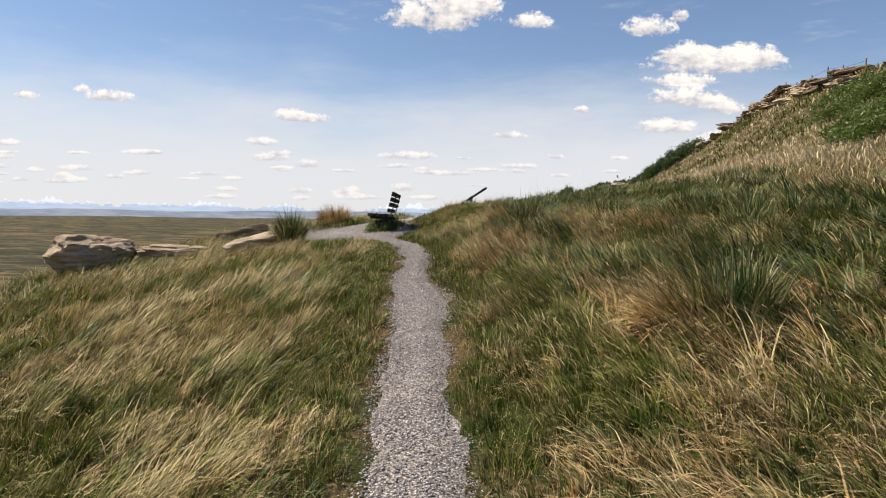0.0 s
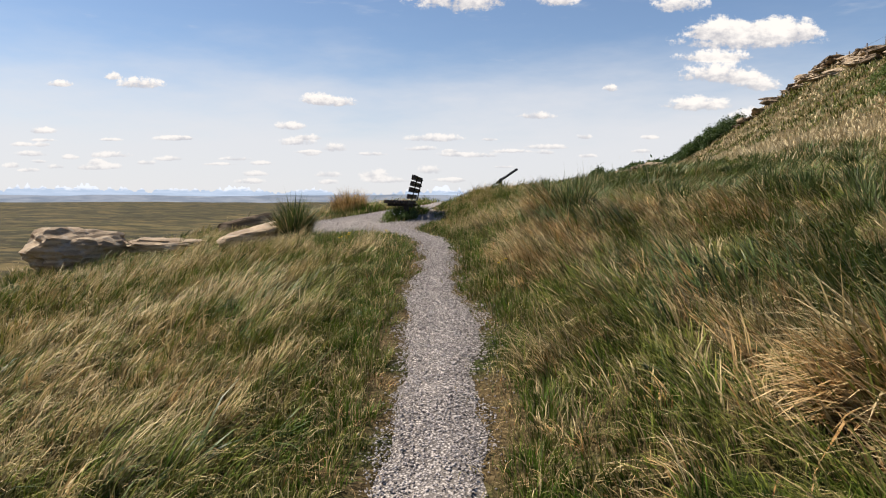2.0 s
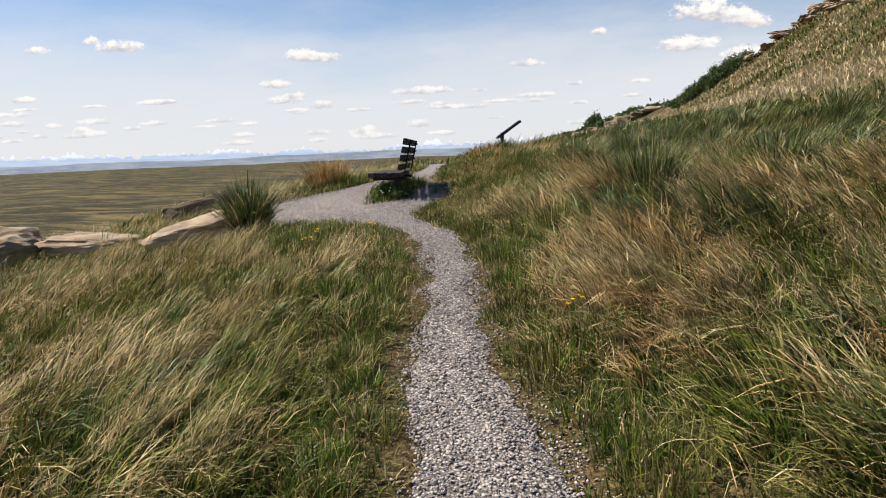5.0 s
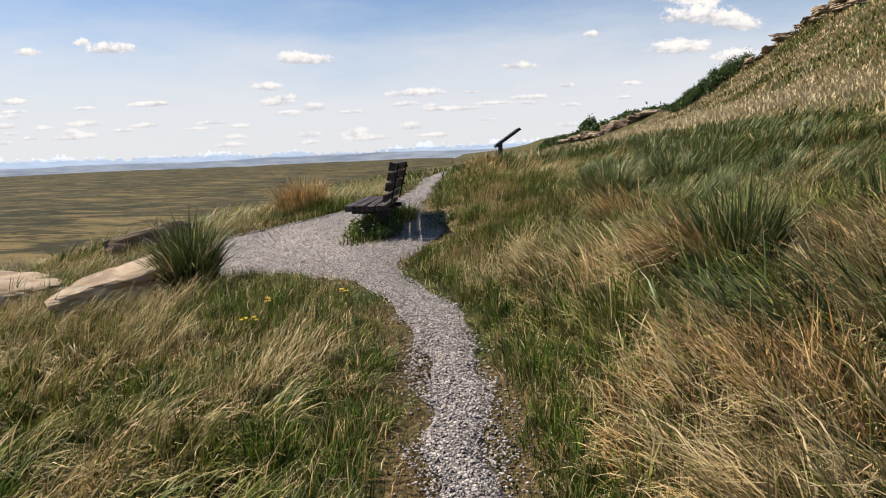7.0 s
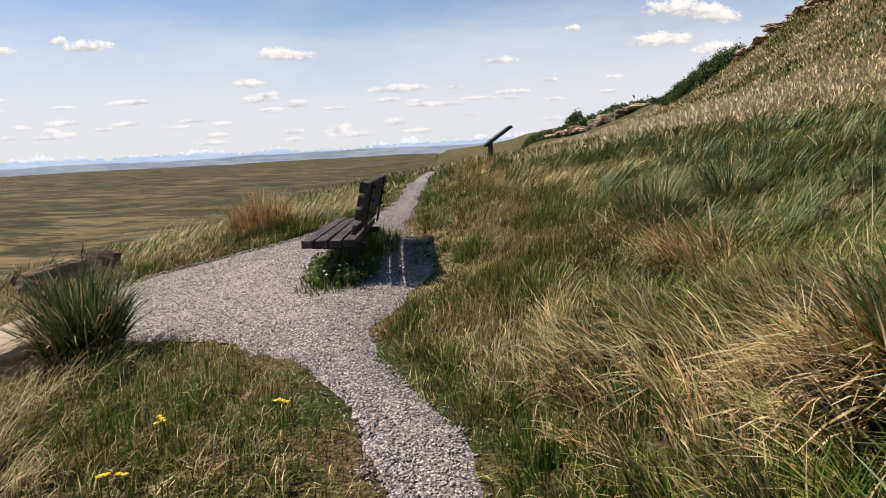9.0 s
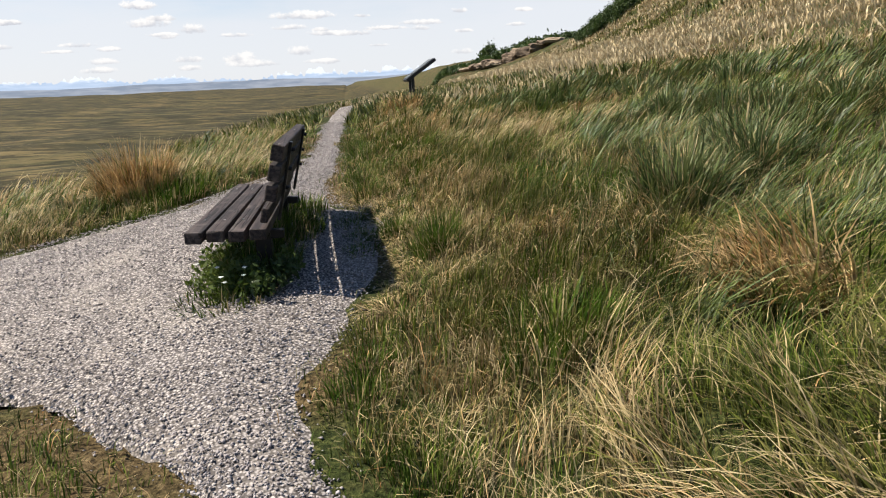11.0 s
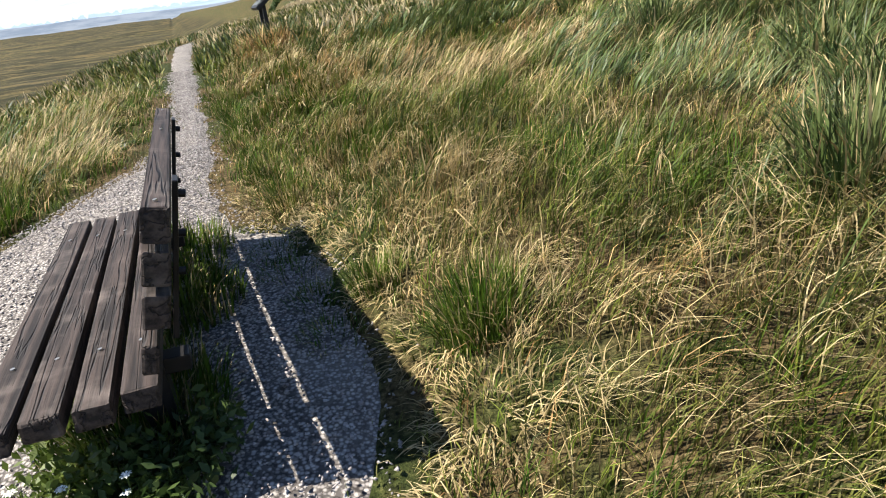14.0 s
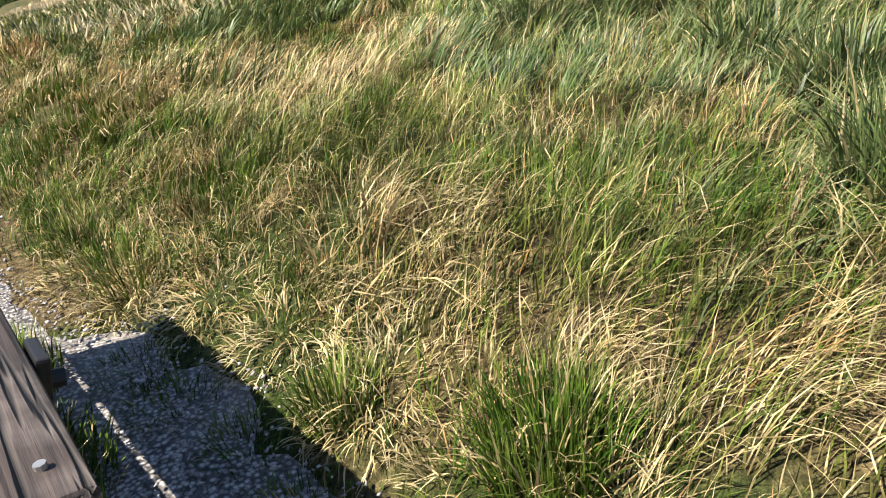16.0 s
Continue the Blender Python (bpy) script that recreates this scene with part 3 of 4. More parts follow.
GRASSES = (
    ("green_grass", GREEN, "green prairie grass bending in the wind on both banks"),
    ("dry_grass", DRY, "dry straw-coloured grass among the green, bent by wind"),
    ("blue_grass", BLUE, "blue-green broad wheatgrass blades on the upper bank"),
    ("short_grass", LUSH, "short lush green grass along the gravel edges"),
    ("rusty_grass", RUST, "rusty dead grass patches between the green"),
)


def wind_way(x, y):
    side = x - midline(y)
    turn = smooth(10.3, 11.6, y)
    return np.where(side > 0, np.pi * 0.90 * (1 - turn) - 0.7 * turn, 0.10) + (value_noise(x, y, 1.3, 91, 2) - 0.5) * np.where(side > 0, 2.8, 1.8)


def build_sward():
    """Low grass and thatch that cover both banks."""
    rng = np.random.default_rng(11)
    x, y, d = scatter(rng, 205000, (-9.5, 9.0), (0.6, 24.0), 2.4)
    out = off_path(x, y)
    keep = (out > -0.10) & (rng.random(len(x)) < 0.07 + 0.09 * (out > 0.0) + 0.84 * smooth(0.0, 0.22, out) * (0.4 + value_noise(x, y, 4.0, 83, 2)))
    x, y, d, out = x[keep], y[keep], d[keep], out[keep]
    n = len(x)
    verge = smooth(-0.05, 0.5, out)
    pick = rng.random(n)
    lying = pick > 0.80 - 0.25 * smooth(0.6, 0.1, out)
    dry = dryness(x, y)
    kind = np.where(lying, np.where(rng.random(n) < 0.2, 4, np.where(rng.random(n) < 0.25 + 0.6 * dry, 1, 0)), np.where(rng.random(n) < dry * 0.5, 1, np.where((verge < 0.8) | (islet(x, y) > 0.3) | (value_noise(x, y, 1.6, 87, 2) > 0.53), 3, 0)))
    z = ground(x, y) - 0.01
    tall = value_noise(x, y, 1.1, 81, 3)
    for c, (name, mat, label) in enumerate(GRASSES):
        s = kind == c
        m = int(s.sum())
        if not m:
            continue
        flat = lying[s]
        length = (0.07 + 0.16 * tall[s]) * (0.4 + 0.6 * verge[s]) * rng.uniform(0.6, 1.4, m) * np.where(flat, 1.2, 1.0)
        width = np.where(flat, 0.0038, 0.0046) * rng.uniform(0.7, 1.4, m) * (1 + d[s] * 0.12)
        lean = np.where(flat, rng.normal(1.75, 0.2, m), np.abs(rng.normal(0.65, 0.35, m)))
        toward = np.where(flat, rng.uniform(0, 6.28, m), wind_way(x[s], y[s]) + rng.normal(0, 1.2, m))
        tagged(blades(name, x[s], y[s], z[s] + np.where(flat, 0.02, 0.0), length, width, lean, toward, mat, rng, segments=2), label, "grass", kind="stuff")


def build_tufts():
    """Bunches of long grass, each combed its own way by the wind."""
    rng = np.random.default_rng(17)
    x, y, d = scatter(rng, 16200, (-9.5, 9.0), (0.6, 24.0), 3.0)
    out = off_path(x, y)
    keep = (out > 0.05) & (rng.random(len(x)) > 0.92 * bare(x, y)) & (rng.random(len(x)) < 0.10 + 0.90 * smooth(0.08, 0.40, out))
    x, y, d, out = x[keep], y[keep], d[keep], out[keep]
    n = len(x)
    side = x - midline(y)
    dry = dryness(x, y)
    blue = np.where(side > 0, smooth(0.42, 0.52, value_noise(x, y, 0.7, BLUE_SEED, 2)) * smooth(1.0, 2.0, side) * (1 - 0.8 * smooth(5.8, 7.0, x) * smooth(9.5, 11.5, y)) * (0.55 + 0.45 * smooth(7, 9.5, y)) * (1 - 0.45 * smooth(10.5, 12, y) * smooth(3, 2, side)), 0.05)
    roll = rng.random(n)
    kind = np.where(roll < dry * 0.85 * (1 - 0.55 * blue), np.where(rng.random(n) < 0.08 + 0.35 * (side > 0) * smooth(10.5, 9.0, y), 4, 1), np.where(rng.random(n) < blue * 0.72, 2, np.where(rng.random(n) < 0.22 + 0.5 * smooth(0.6, 0.4, out) + 0.40 * smooth(10.5, 12, y), 3, 0)))
    way = wind_way(x, y) + rng.normal(0, 0.35, n)
    tall = (0.17 + 0.27 * value_noise(x, y, 0.9, 81, 3)) * (1 - 0.25 * smooth(10.5, 12.5, y) * (side > 0)) * (0.30 + 0.70 * smooth(0.05, 0.9, out)) * rng.uniform(0.75, 1.3, n) * (1 - 0.6 * islet(x, y))
    lean = np.clip(rng.normal(1.45, 0.3, n), 0.5, 2.1)
    per = 17
    own = np.repeat(np.arange(n), per)
    k = len(own)
    a, r = rng.uniform(0, 6.283, k), 0.062 * np.sqrt(rng.random(k)) * (1 + 0.10 * d[own])
    bx, by = x[own] + r * np.cos(a), y[own] + r * np.sin(a)
    sort = kind[own]
    sort = np.where((rng.random(k) < 0.12) & (sort != 1), 1, sort)
    sort = np.where((rng.random(k) < 0.25) & (kind[own] == 1), 0, sort)
    z = ground(bx, by) - 0.01
    for c, (name, mat, label) in enumerate(GRASSES):
        s = sort == c
        m = int(s.sum())
        o = own[s]
        length = tall[o] * rng.uniform(0.55, 1.25, m) * (1, 1.1, 1.3, 0.75, 1.05)[c]
        width = (0.0074, 0.0070, 0.0120, 0.0060, 0.0068)[c] * rng.uniform(0.7, 1.35, m) * (1 + 0.19 * d[o]) * (1 - 0.50 * smooth(9.8, 11.2, y[o]) * smooth(17, 14, y[o]))
        tip = lean[o] * (1.0, 1.15, 0.95, 0.6, 1.2)[c] * rng.uniform(0.6, 1.35, m)
        toward = way[o] + rng.normal(0, 0.30, m) + 0.25 * np.sin(a[s])
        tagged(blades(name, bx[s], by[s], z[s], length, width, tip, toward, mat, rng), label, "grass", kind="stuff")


def build_hill_grass():
    """Coarser grass on the far hillside, over the brow and down the valley side."""
    rng = np.random.default_rng(13)
    n = 165000
    y = -12 + 84 * rng.random(n) ** 1.2
    x = -16 + 47 * rng.random(n)
    z = ground(x, y)
    keep = (z > -4) & (z < ridge(y) + 0.1) & ((np.abs(x + 0.25) > 6.5) | (y > 21) | (y < 1.0)) & (off_path(x, y) > 0.1)
    x, y, z = x[keep], y[keep], z[keep]
    n = len(x)
    d = np.hypot(x, y - 6)
    dry = dryness(x * 0.35, y * 0.35) * 0.8 + 1.1 * smooth(6.2, 8.0, x) * smooth(18, 14, x) * smooth(10, 12, y) + 0.08 * smooth(17, 19, x)
    pick = rng.random(n)
    bl = 0.7 * smooth(0.5, 0.65, value_noise(x, y, 0.3, BLUE_SEED, 2)) * smooth(12, 6, x)
    kind = np.where(pick < dry, 1, np.where(rng.random(n) < bl, 2, 0))
    for c, mat, name, label in ((0, GREEN, "hill_grass", "green grass over the steep hillside below the cliff"), (1, STRAW, "dry_hill_grass", "pale dry grass bands across the hillside"), (2, BLUE, "blue_hill_grass", "dark blue-green grass clumps on the hillside")):
        s = kind == c
        k = int(s.sum())
        length = rng.uniform(0.14, 0.40, k)
        width = 0.006 + 0.0016 * d[s] * rng.uniform(0.7, 1.3, k)
        tagged(blades(name, x[s], y[s], z[s] - 0.02, length, width, rng.normal(1.1, 0.4, k), np.pi * 0.95 + rng.normal(0, 1.4, k), mat, rng, segments=2), label, "grass", kind="stuff")


def tussock(x, y, count, height, spread, mat, label, seed, lean=0.8, toward=None, width=0.006, scatter_way=6.3, rise=0.0):
    """A clump of blades of one kind with a share of the other: dead straw in a green one, shoots in a dry one."""
    rng = np.random.default_rng(seed)
    root = empty("grass_tussock", x, y, float(ground(x, y)) - 0.02 + rise)
    tagged(root, label, "grass tuft", "tussocks on the banks")
    living = mat in (GREEN, LUSH, BLUE)
    for name, kind, share, tilt in (("foliage" if living else "straw", mat, 0.68, 1.0), ("thatch" if living else "young_growth", DRY if living else GREEN, 0.13, 1.35 if living else 0.7)):
        n = int(count * share)
        a, r = rng.uniform(0, 6.283, n), spread * np.sqrt(rng.random(n))
        bx, by = r * np.cos(a), r * np.sin(a)
        bz = ground(x + bx, y + by) - ground(x, y)
        length = height * rng.uniform(0.5, 1.15, n) * (1.1 - 0.35 * r / spread)
        way = a + rng.normal(0, 0.6, n) if toward is None else toward + rng.normal(0, scatter_way, n)
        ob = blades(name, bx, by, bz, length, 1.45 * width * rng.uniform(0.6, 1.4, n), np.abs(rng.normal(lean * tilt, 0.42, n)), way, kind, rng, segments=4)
        ob.parent = root
        tagged(ob, kind="stuff")


def build_tussocks():
    W = math.pi
    blue, rust, dry, lush = "blue-green wheatgrass tuft with stiff broad blades", "rusty dead grass tussock combed over by wind", "bleached dry bunchgrass tussock with long arching stems", "bright green young grass clump"
    tussock(2.45, 4.20, 700, 0.68, 0.26, BLUE, blue, 1, 0.6, width=0.012)
    tussock(2.15, 4.10, 420, 0.80, 0.30, DRY, dry, 2, 1.3, W, 0.012, 0.5)
    tussock(1.98, 3.95, 800, 0.64, 0.26, RUST, rust, 3, 1.55, W * 0.97, 0.012, 0.4)
    tussock(1.58, 9.85, 800, 0.62, 0.24, BLUE, blue, 4, 0.6, width=0.012)
    tussock(1.30, 9.74, 800, 0.60, 0.22, RUST, rust, 5, 1.6, W, 0.011, 0.42)
    tussock(1.24, 9.68, 380, 0.68, 0.24, DRY, dry, 6, 1.45, W, 0.011, 0.5)
    tussock(-2.70, 12.06, 1350, 0.78, 0.22, BLUE, blue, 7, 0.65, width=0.012)
    tussock(-2.55, 16.25, 2000, 0.68, 0.36, RUST, "reddish dead grass tuft at the terrace edge", 8, 0.6, width=0.008)
    tussock(-2.2, 16.0, 700, 0.34, 0.45, LUSH, lush, 9, 0.5, width=0.008)
    tussock(-3.0, 15.9, 600, 0.34, 0.45, BLUE, blue, 10, 0.6, width=0.008)
    tussock(2.30, 13.35, 800, 0.42, 0.26, BLUE, blue, 11, 0.8, width=0.0075)
    tussock(1.50, 12.85, 900, 0.50, 0.24, BLUE, blue, 12, 0.65, width=0.0075)
    tussock(1.20, 12.66, 300, 0.42, 0.28, DRY, "collapsed heap of bleached grass straw", 13, 1.6, W, 0.0042, 1.2)
    tussock(1.35, 11.60, 700, 0.50, 0.28, RUST, rust, 14, 1.3, W * 0.9, 0.007, 0.7)
    tussock(0.10, 13.10, 900, 0.26, 0.15, LUSH, lush, 15, 0.45, width=0.0042)
    tussock(-0.12, 13.65, 420, 0.18, 0.11, LUSH, lush, 16, 0.45, width=0.0042)
    tussock(-1.02, 13.25, 1300, 0.24, 0.28, LUSH, "dense green grass growing under the bench", 17, 0.4, width=0.006)
    tussock(-0.92, 13.95, 1300, 0.22, 0.30, LUSH, "dense green grass growing under the bench", 18, 0.4, width=0.006)
    tussock(-0.85, 14.5, 700, 0.20, 0.25, LUSH, "dense green grass growing under the bench", 19, 0.4, width=0.006)
    for k, (xx, yy) in enumerate(((-0.36, 13.45), (-0.34, 13.75), (-0.42, 14.05), (-0.44, 14.3))):
        tussock(xx, yy, 260, 0.09, 0.13, LUSH, "thin low grass coming up through the gravel", 360 + k, 0.8, width=0.003)
    tussock(-1.12, 12.85, 500, 0.16, 0.26, LUSH, "dense green grass growing under the bench", 20, 0.8, width=0.006)
    tussock(-1.17, 9.10, 500, 0.24, 0.18, LUSH, lush, 21, 0.5)
    tussock(-0.98, 8.50, 450, 0.20, 0.18, LUSH, lush, 22, 0.5)
    tussock(-0.70, 9.35, 380, 0.16, 0.22, BLUE, "low dark green sprawling grass clump", 23, 1.1)
    tussock(-0.72, 7.95, 450, 0.16, 0.22, BLUE, "low dark green sprawling grass clump", 24, 1.1)
    tussock(0.52, 7.2, 500, 0.24, 0.20, LUSH, lush, 25, 0.5)
    tussock(0.72, 9.2, 450, 0.30, 0.20, LUSH, lush, 26, 0.5)
    tussock(0.35, 11.6, 500, 0.30, 0.24, LUSH, lush, 27, 0.45)
    tussock(0.75, 5.2, 400, 0.42, 0.24, DRY, dry, 28, 1.2, W, 0.005, 0.6)
    tussock(0.85, 7.6, 600, 0.45, 0.28, DRY, dry, 29, 1.2, W, 0.005, 0.6)
    tussock(1.15, 8.2, 600, 0.45, 0.26, RUST, rust, 30, 1.0, W * 0.8, 0.005, 0.8)
    tussock(0.30, 14.0, 170, 0.55, 0.30, DRY, dry, 31, 1.6, -W * 0.3, 0.005, 0.5)
    tussock(0.62, 22.6, 500, 0.42, 0.45, RUST, rust, 32, 0.9, width=0.012)
    tussock(1.1, 22.8, 500, 0.45, 0.40, BLUE, blue, 33, 0.6, width=0.014)
    for k, (xx, yy) in enumerate(((-0.06, 12.75), (-0.02, 13.15), (-0.04, 13.6), (-0.06, 14.05), (-0.2, 12.45), (-0.12, 14.45), (-0.28, 14.75), (-0.34, 15.1), (-0.1, 14.85), (-0.22, 15.45))):
        tussock(xx, yy, 420, 0.17, 0.20, DRY, "flattened bleached straw litter beside the gravel", 330 + k, 2.2, width=0.0042)
    for k, (xx, yy) in enumerate(((-1.9, 17.2), (-2.2, 18.0), (-1.8, 18.8), (-2.0, 19.8), (-1.7, 20.8), (-2.6, 17.4))):
        tussock(xx, yy, 420, 0.36, 0.32, DRY, "feathery pale bunchgrass leaning with the wind", 300 + k, 1.1, 0.3, 0.007, 0.6)
    # wheatgrass clumps over the upper bank
    rng = np.random.default_rng(23)
    for k in range(64):
        yy = rng.uniform(6.5, 17.5)
        xx = rng.uniform(1.1 + 0.9 * (yy < 9), 5.6 + 0.15 * yy)
        if value_noise(xx, yy, 0.5, 29, 2) < 0.42 or (yy > 11.3 and xx < 2.4):
            continue
        tussock(xx, yy, 330, rng.uniform(0.30, 0.48), rng.uniform(0.22, 0.36), BLUE, blue, 400 + k, 0.75, None, (0.010 if yy < 11 else 0.0062) + 0.0006 * math.hypot(xx, yy - 8))
    # fresh green verge along the gravel
    for k in range(60):
        yy = 2.6 + 0.29 * k + rng.uniform(-0.1, 0.1)
        if 12.4 < yy < 14.6:
            continue
        tussock(float(right_edge(yy)) + rng.uniform(0.16, 0.34), yy, 240, rng.uniform(0.13, 0.22), 0.15, LUSH if k % 3 else GREEN, "short fresh green grass on the gravel verge", 600 + k, 0.5, width=0.0042)
        if yy < 9.5:
            tussock(float(left_edge(yy)) - rng.uniform(0.16, 0.36), yy, 210, rng.uniform(0.12, 0.20), 0.15, LUSH if k % 2 else GREEN, "short fresh green grass on the gravel verge", 700 + k, 0.6, width=0.0042)
    # single tall culms
    for k, (xx, yy) in enumerate(((2.25, 4.2), (1.75, 10.9), (2.3, 12.2), (2.9, 11.4), (1.5, 9.7))):
        tussock(xx, yy, 9, 0.95, 0.25, DRY, "few tall bleached grass culms standing above the green", 500 + k, 0.25, W, 0.0042, 0.8)
    rng = np.random.default_rng(5)
    for k in range(26):
        s = -1 if k < 13 else 1
        yy = rng.uniform(2.8, 12.0)
        xx = float(left_edge(yy)) - rng.uniform(0.7, 3.6) if s < 0 else float(right_edge(yy)) + rng.uniform(0.7, 3.4)
        tussock(xx, yy, 260, rng.uniform(0.36, 0.5), 0.2, DRY, "feathery pale bunchgrass leaning with the wind", 200 + k, 1.0, 0.35 if s < 0 else W * 0.9, 0.005, 0.5)


# ---- stones ----
def rock(name, x, y, z, size, seed, mat, label, turn=(0, 0, 0), layered=0.35, detail=4, category="rock", square=0.62):
    """A weathered block: bedding ledges, split faces and rounded shoulders."""
    bm = bmesh.new()
    bmesh.ops.create_icosphere(bm, subdivisions=detail, radius=1.0)
    off = Vector((seed * 7.3, seed * 3.1, seed * 1.7))
    for v in bm.verts:
        p = v.co.copy()
        cube = max(abs(p.x), abs(p.y), abs(p.z))
        p = p.lerp(p / cube * 0.82, square)
        w = noise.fractal(p * 1.3 + off, 0.8, 2.0, 4)
        ledge = math.floor((p.z + 0.12 * w) * 3.5) / 3.5 - p.z
        p *= 1 + 0.20 * w + layered * 0.35 * ledge + 0.05 * noise.noise(p * 6 + off)
        v.co = Vector((p.x * size[0], p.y * size[1], p.z * size[2]))
    ob = part(name, bm, mat, soft=False)
    ob.matrix_world = pose(x, y, z, *turn)
    return tagged(ob, label, category, "ledges along the cliff" if "ledge" in name else "stones on the slope")


def slab(name, x, y, z, size, seed, mat, label, turn, thin=0.0, skew=0.0):
    """A split block of bedded stone: flat faces, chipped edges, thinner towards one end."""
    bm = bmesh.new()
    bmesh.ops.create_cube(bm, size=2.0)
    bmesh.ops.subdivide_edges(bm, edges=bm.edges[:], cuts=7, use_grid_fill=True)
    off = Vector((seed * 5.3, seed * 2.1, seed * 1.9))
    low = min(size)
    for v in bm.verts:
        p = v.co.copy()
        edge = sum(abs(k) > 0.99 for k in p)
        w = noise.fractal(p * 1.1 + off, 0.8, 2.0, 4)
        q = Vector((p.x * size[0] + skew * p.y * size[0], p.y * size[1], p.z * size[2] * (1 - thin * (p.x + 1) / 2)))
        q += Vector((noise.noise(p * 2 + off), noise.noise(p * 2 - off), 0)) * low * 0.42 + Vector((0, 0, w * low * 0.24))
        if edge > 1:
            q *= 1 - 0.05 * (edge - 1) - 0.05 * abs(noise.noise(p * 5 + off))
        v.co = q
    ob = part(name, bm, mat)
    ob.matrix_world = pose(x, y, z, *turn)
    return tagged(ob, label, "rock", "stones on the slope")


def build_rocks():
    rock("sandstone_boulder", -7.2, 13.35, 0.72, (0.60, 0.92, 0.46), 3, STONE, "rounded weathered sandstone boulder on the slope edge", (0, 4, -28), 0.5, square=0.12)
    slab("sandstone_slab", -3.40, 12.1, 1.08, (0.48, 0.40, 0.11), 5, STONE, "flat tan sandstone slab sunk in dry grass", (4, -12, 18), -0.25, 0.2)
    slab("sandstone_slab", -4.55, 15.2, 1.06, (0.62, 0.09, 0.23), 8, STONE_DARK, "upright dark brown stone slab edging the gravel terrace", (-14, -11, 3), -0.1)
    rock("flat_stone", -5.2, 13.0, 0.86, (0.75, 0.40, 0.14), 11, STONE, "low flat sandstone half buried in grass", (0, 3, 15), 0.2)
    rock("flat_stone", -5.9, 14.0, 0.76, (0.62, 0.45, 0.16), 14, STONE, "low flat sandstone half buried in grass", (0, 3, -10), 0.2)


# ---- bench ----
BENCH_Y0, BENCH_Y1 = 12.83, 14.62


def build_bench():
    rng = random.Random(4)
    length, mid = BENCH_Y1 - BENCH_Y0, (BENCH_Y0 + BENCH_Y1) / 2
    base = float(ground(-0.95, mid))
    b = empty("park_bench", -0.95, mid, base)
    tagged(b, "weathered dark brown timber bench on steel posts facing the valley", "bench")

    def add(name, bm, mat, label=""):
        ob = part(name, bm, mat, b, label)
        return ob

    seat_z = 1.690 - base
    recline = 14

    def back(k):
        return (0.097 + 0.0271 * k, seat_z + 0.070 + 0.1087 * k) if k else (0.078, seat_z + 0.062)

    for k in range(4):
        add("seat_plank", box(0.089, length - 0.02 * (k % 2), 0.062, (-0.298 + 0.108 * k, 0.012 * (k - 1.5), seat_z - 0.031 - 0.004 * k), 0.009, (rng.uniform(-0.15, 0.15), 2.5, rng.uniform(-0.2, 0.2)), 0.002, rng), TIMBER)
    for k in range(4):
        x, z = back(k)
        add("back_plank", box(0.064 if k else 0.040, length - (0.03 if k < 3 else 0.0), 0.088 if k else 0.080, (x, 0, z), 0.007, (rng.uniform(-0.12, 0.12), recline, 0), 0.002, rng), TIMBER)
    for s in (-0.58, 0.58):
        add("post", box(0.09, 0.09, seat_z + 0.16, (0.02, s, (seat_z - 0.16) / 2 - 0.08), 0.008), STEEL)
        add("seat_bracket", box(0.46, 0.07, 0.05, (-0.09, s, seat_z - 0.092), 0.005, (0, 2.5, 0)), STEEL)
        x, z = back(1.35)
        add("back_bracket", box(0.016, 0.075, 0.46, (x + 0.042, s, z - 0.012), 0.004, (0, recline, 0)), STEEL)
        for k in range(4):
            x, z = back(k)
            add("bolt", rod(0.012, 0.022, (x + 0.058, s, z - 0.014), (0, 90 + recline, 0)), STEEL)
            add("seat_bolt", rod(0.0065, 0.007, (-0.298 + 0.108 * k, s, seat_z - 0.004 * k + 0.001)), ZINC)
    x, z = back(3)
    for s in (-0.84, 0.82, 0.25):
        add("top_bolt", rod(0.0055, 0.006, (x + 0.011, s, z + 0.044)), ZINC)


# ---- panel on the slope ----
def build_sign():
    x, y = 1.62, 29.2
    z = float(ground(x, y))
    s = empty("information_panel", x, y, z)
    tagged(s, "tilted black interpretive panel on short steel post in the grass", "sign")
    slope = -34
    part("panel_frame", box(1.02, 1.2, 0.09, (0.14, 0, 0.84), 0.012, (0, slope, 0)), BLACK, s)
    part("printed_face", box(0.92, 1.08, 0.012, (0.11, 0, 0.889), 0.002, (0, slope, 0)), PANEL, s, "faded printed sheet under clear cover")
    for k in (-0.4, 0.4):
        part("post", box(0.09, 0.09, 0.95, (-0.10, k, 0.28), 0.006), BLACK, s)


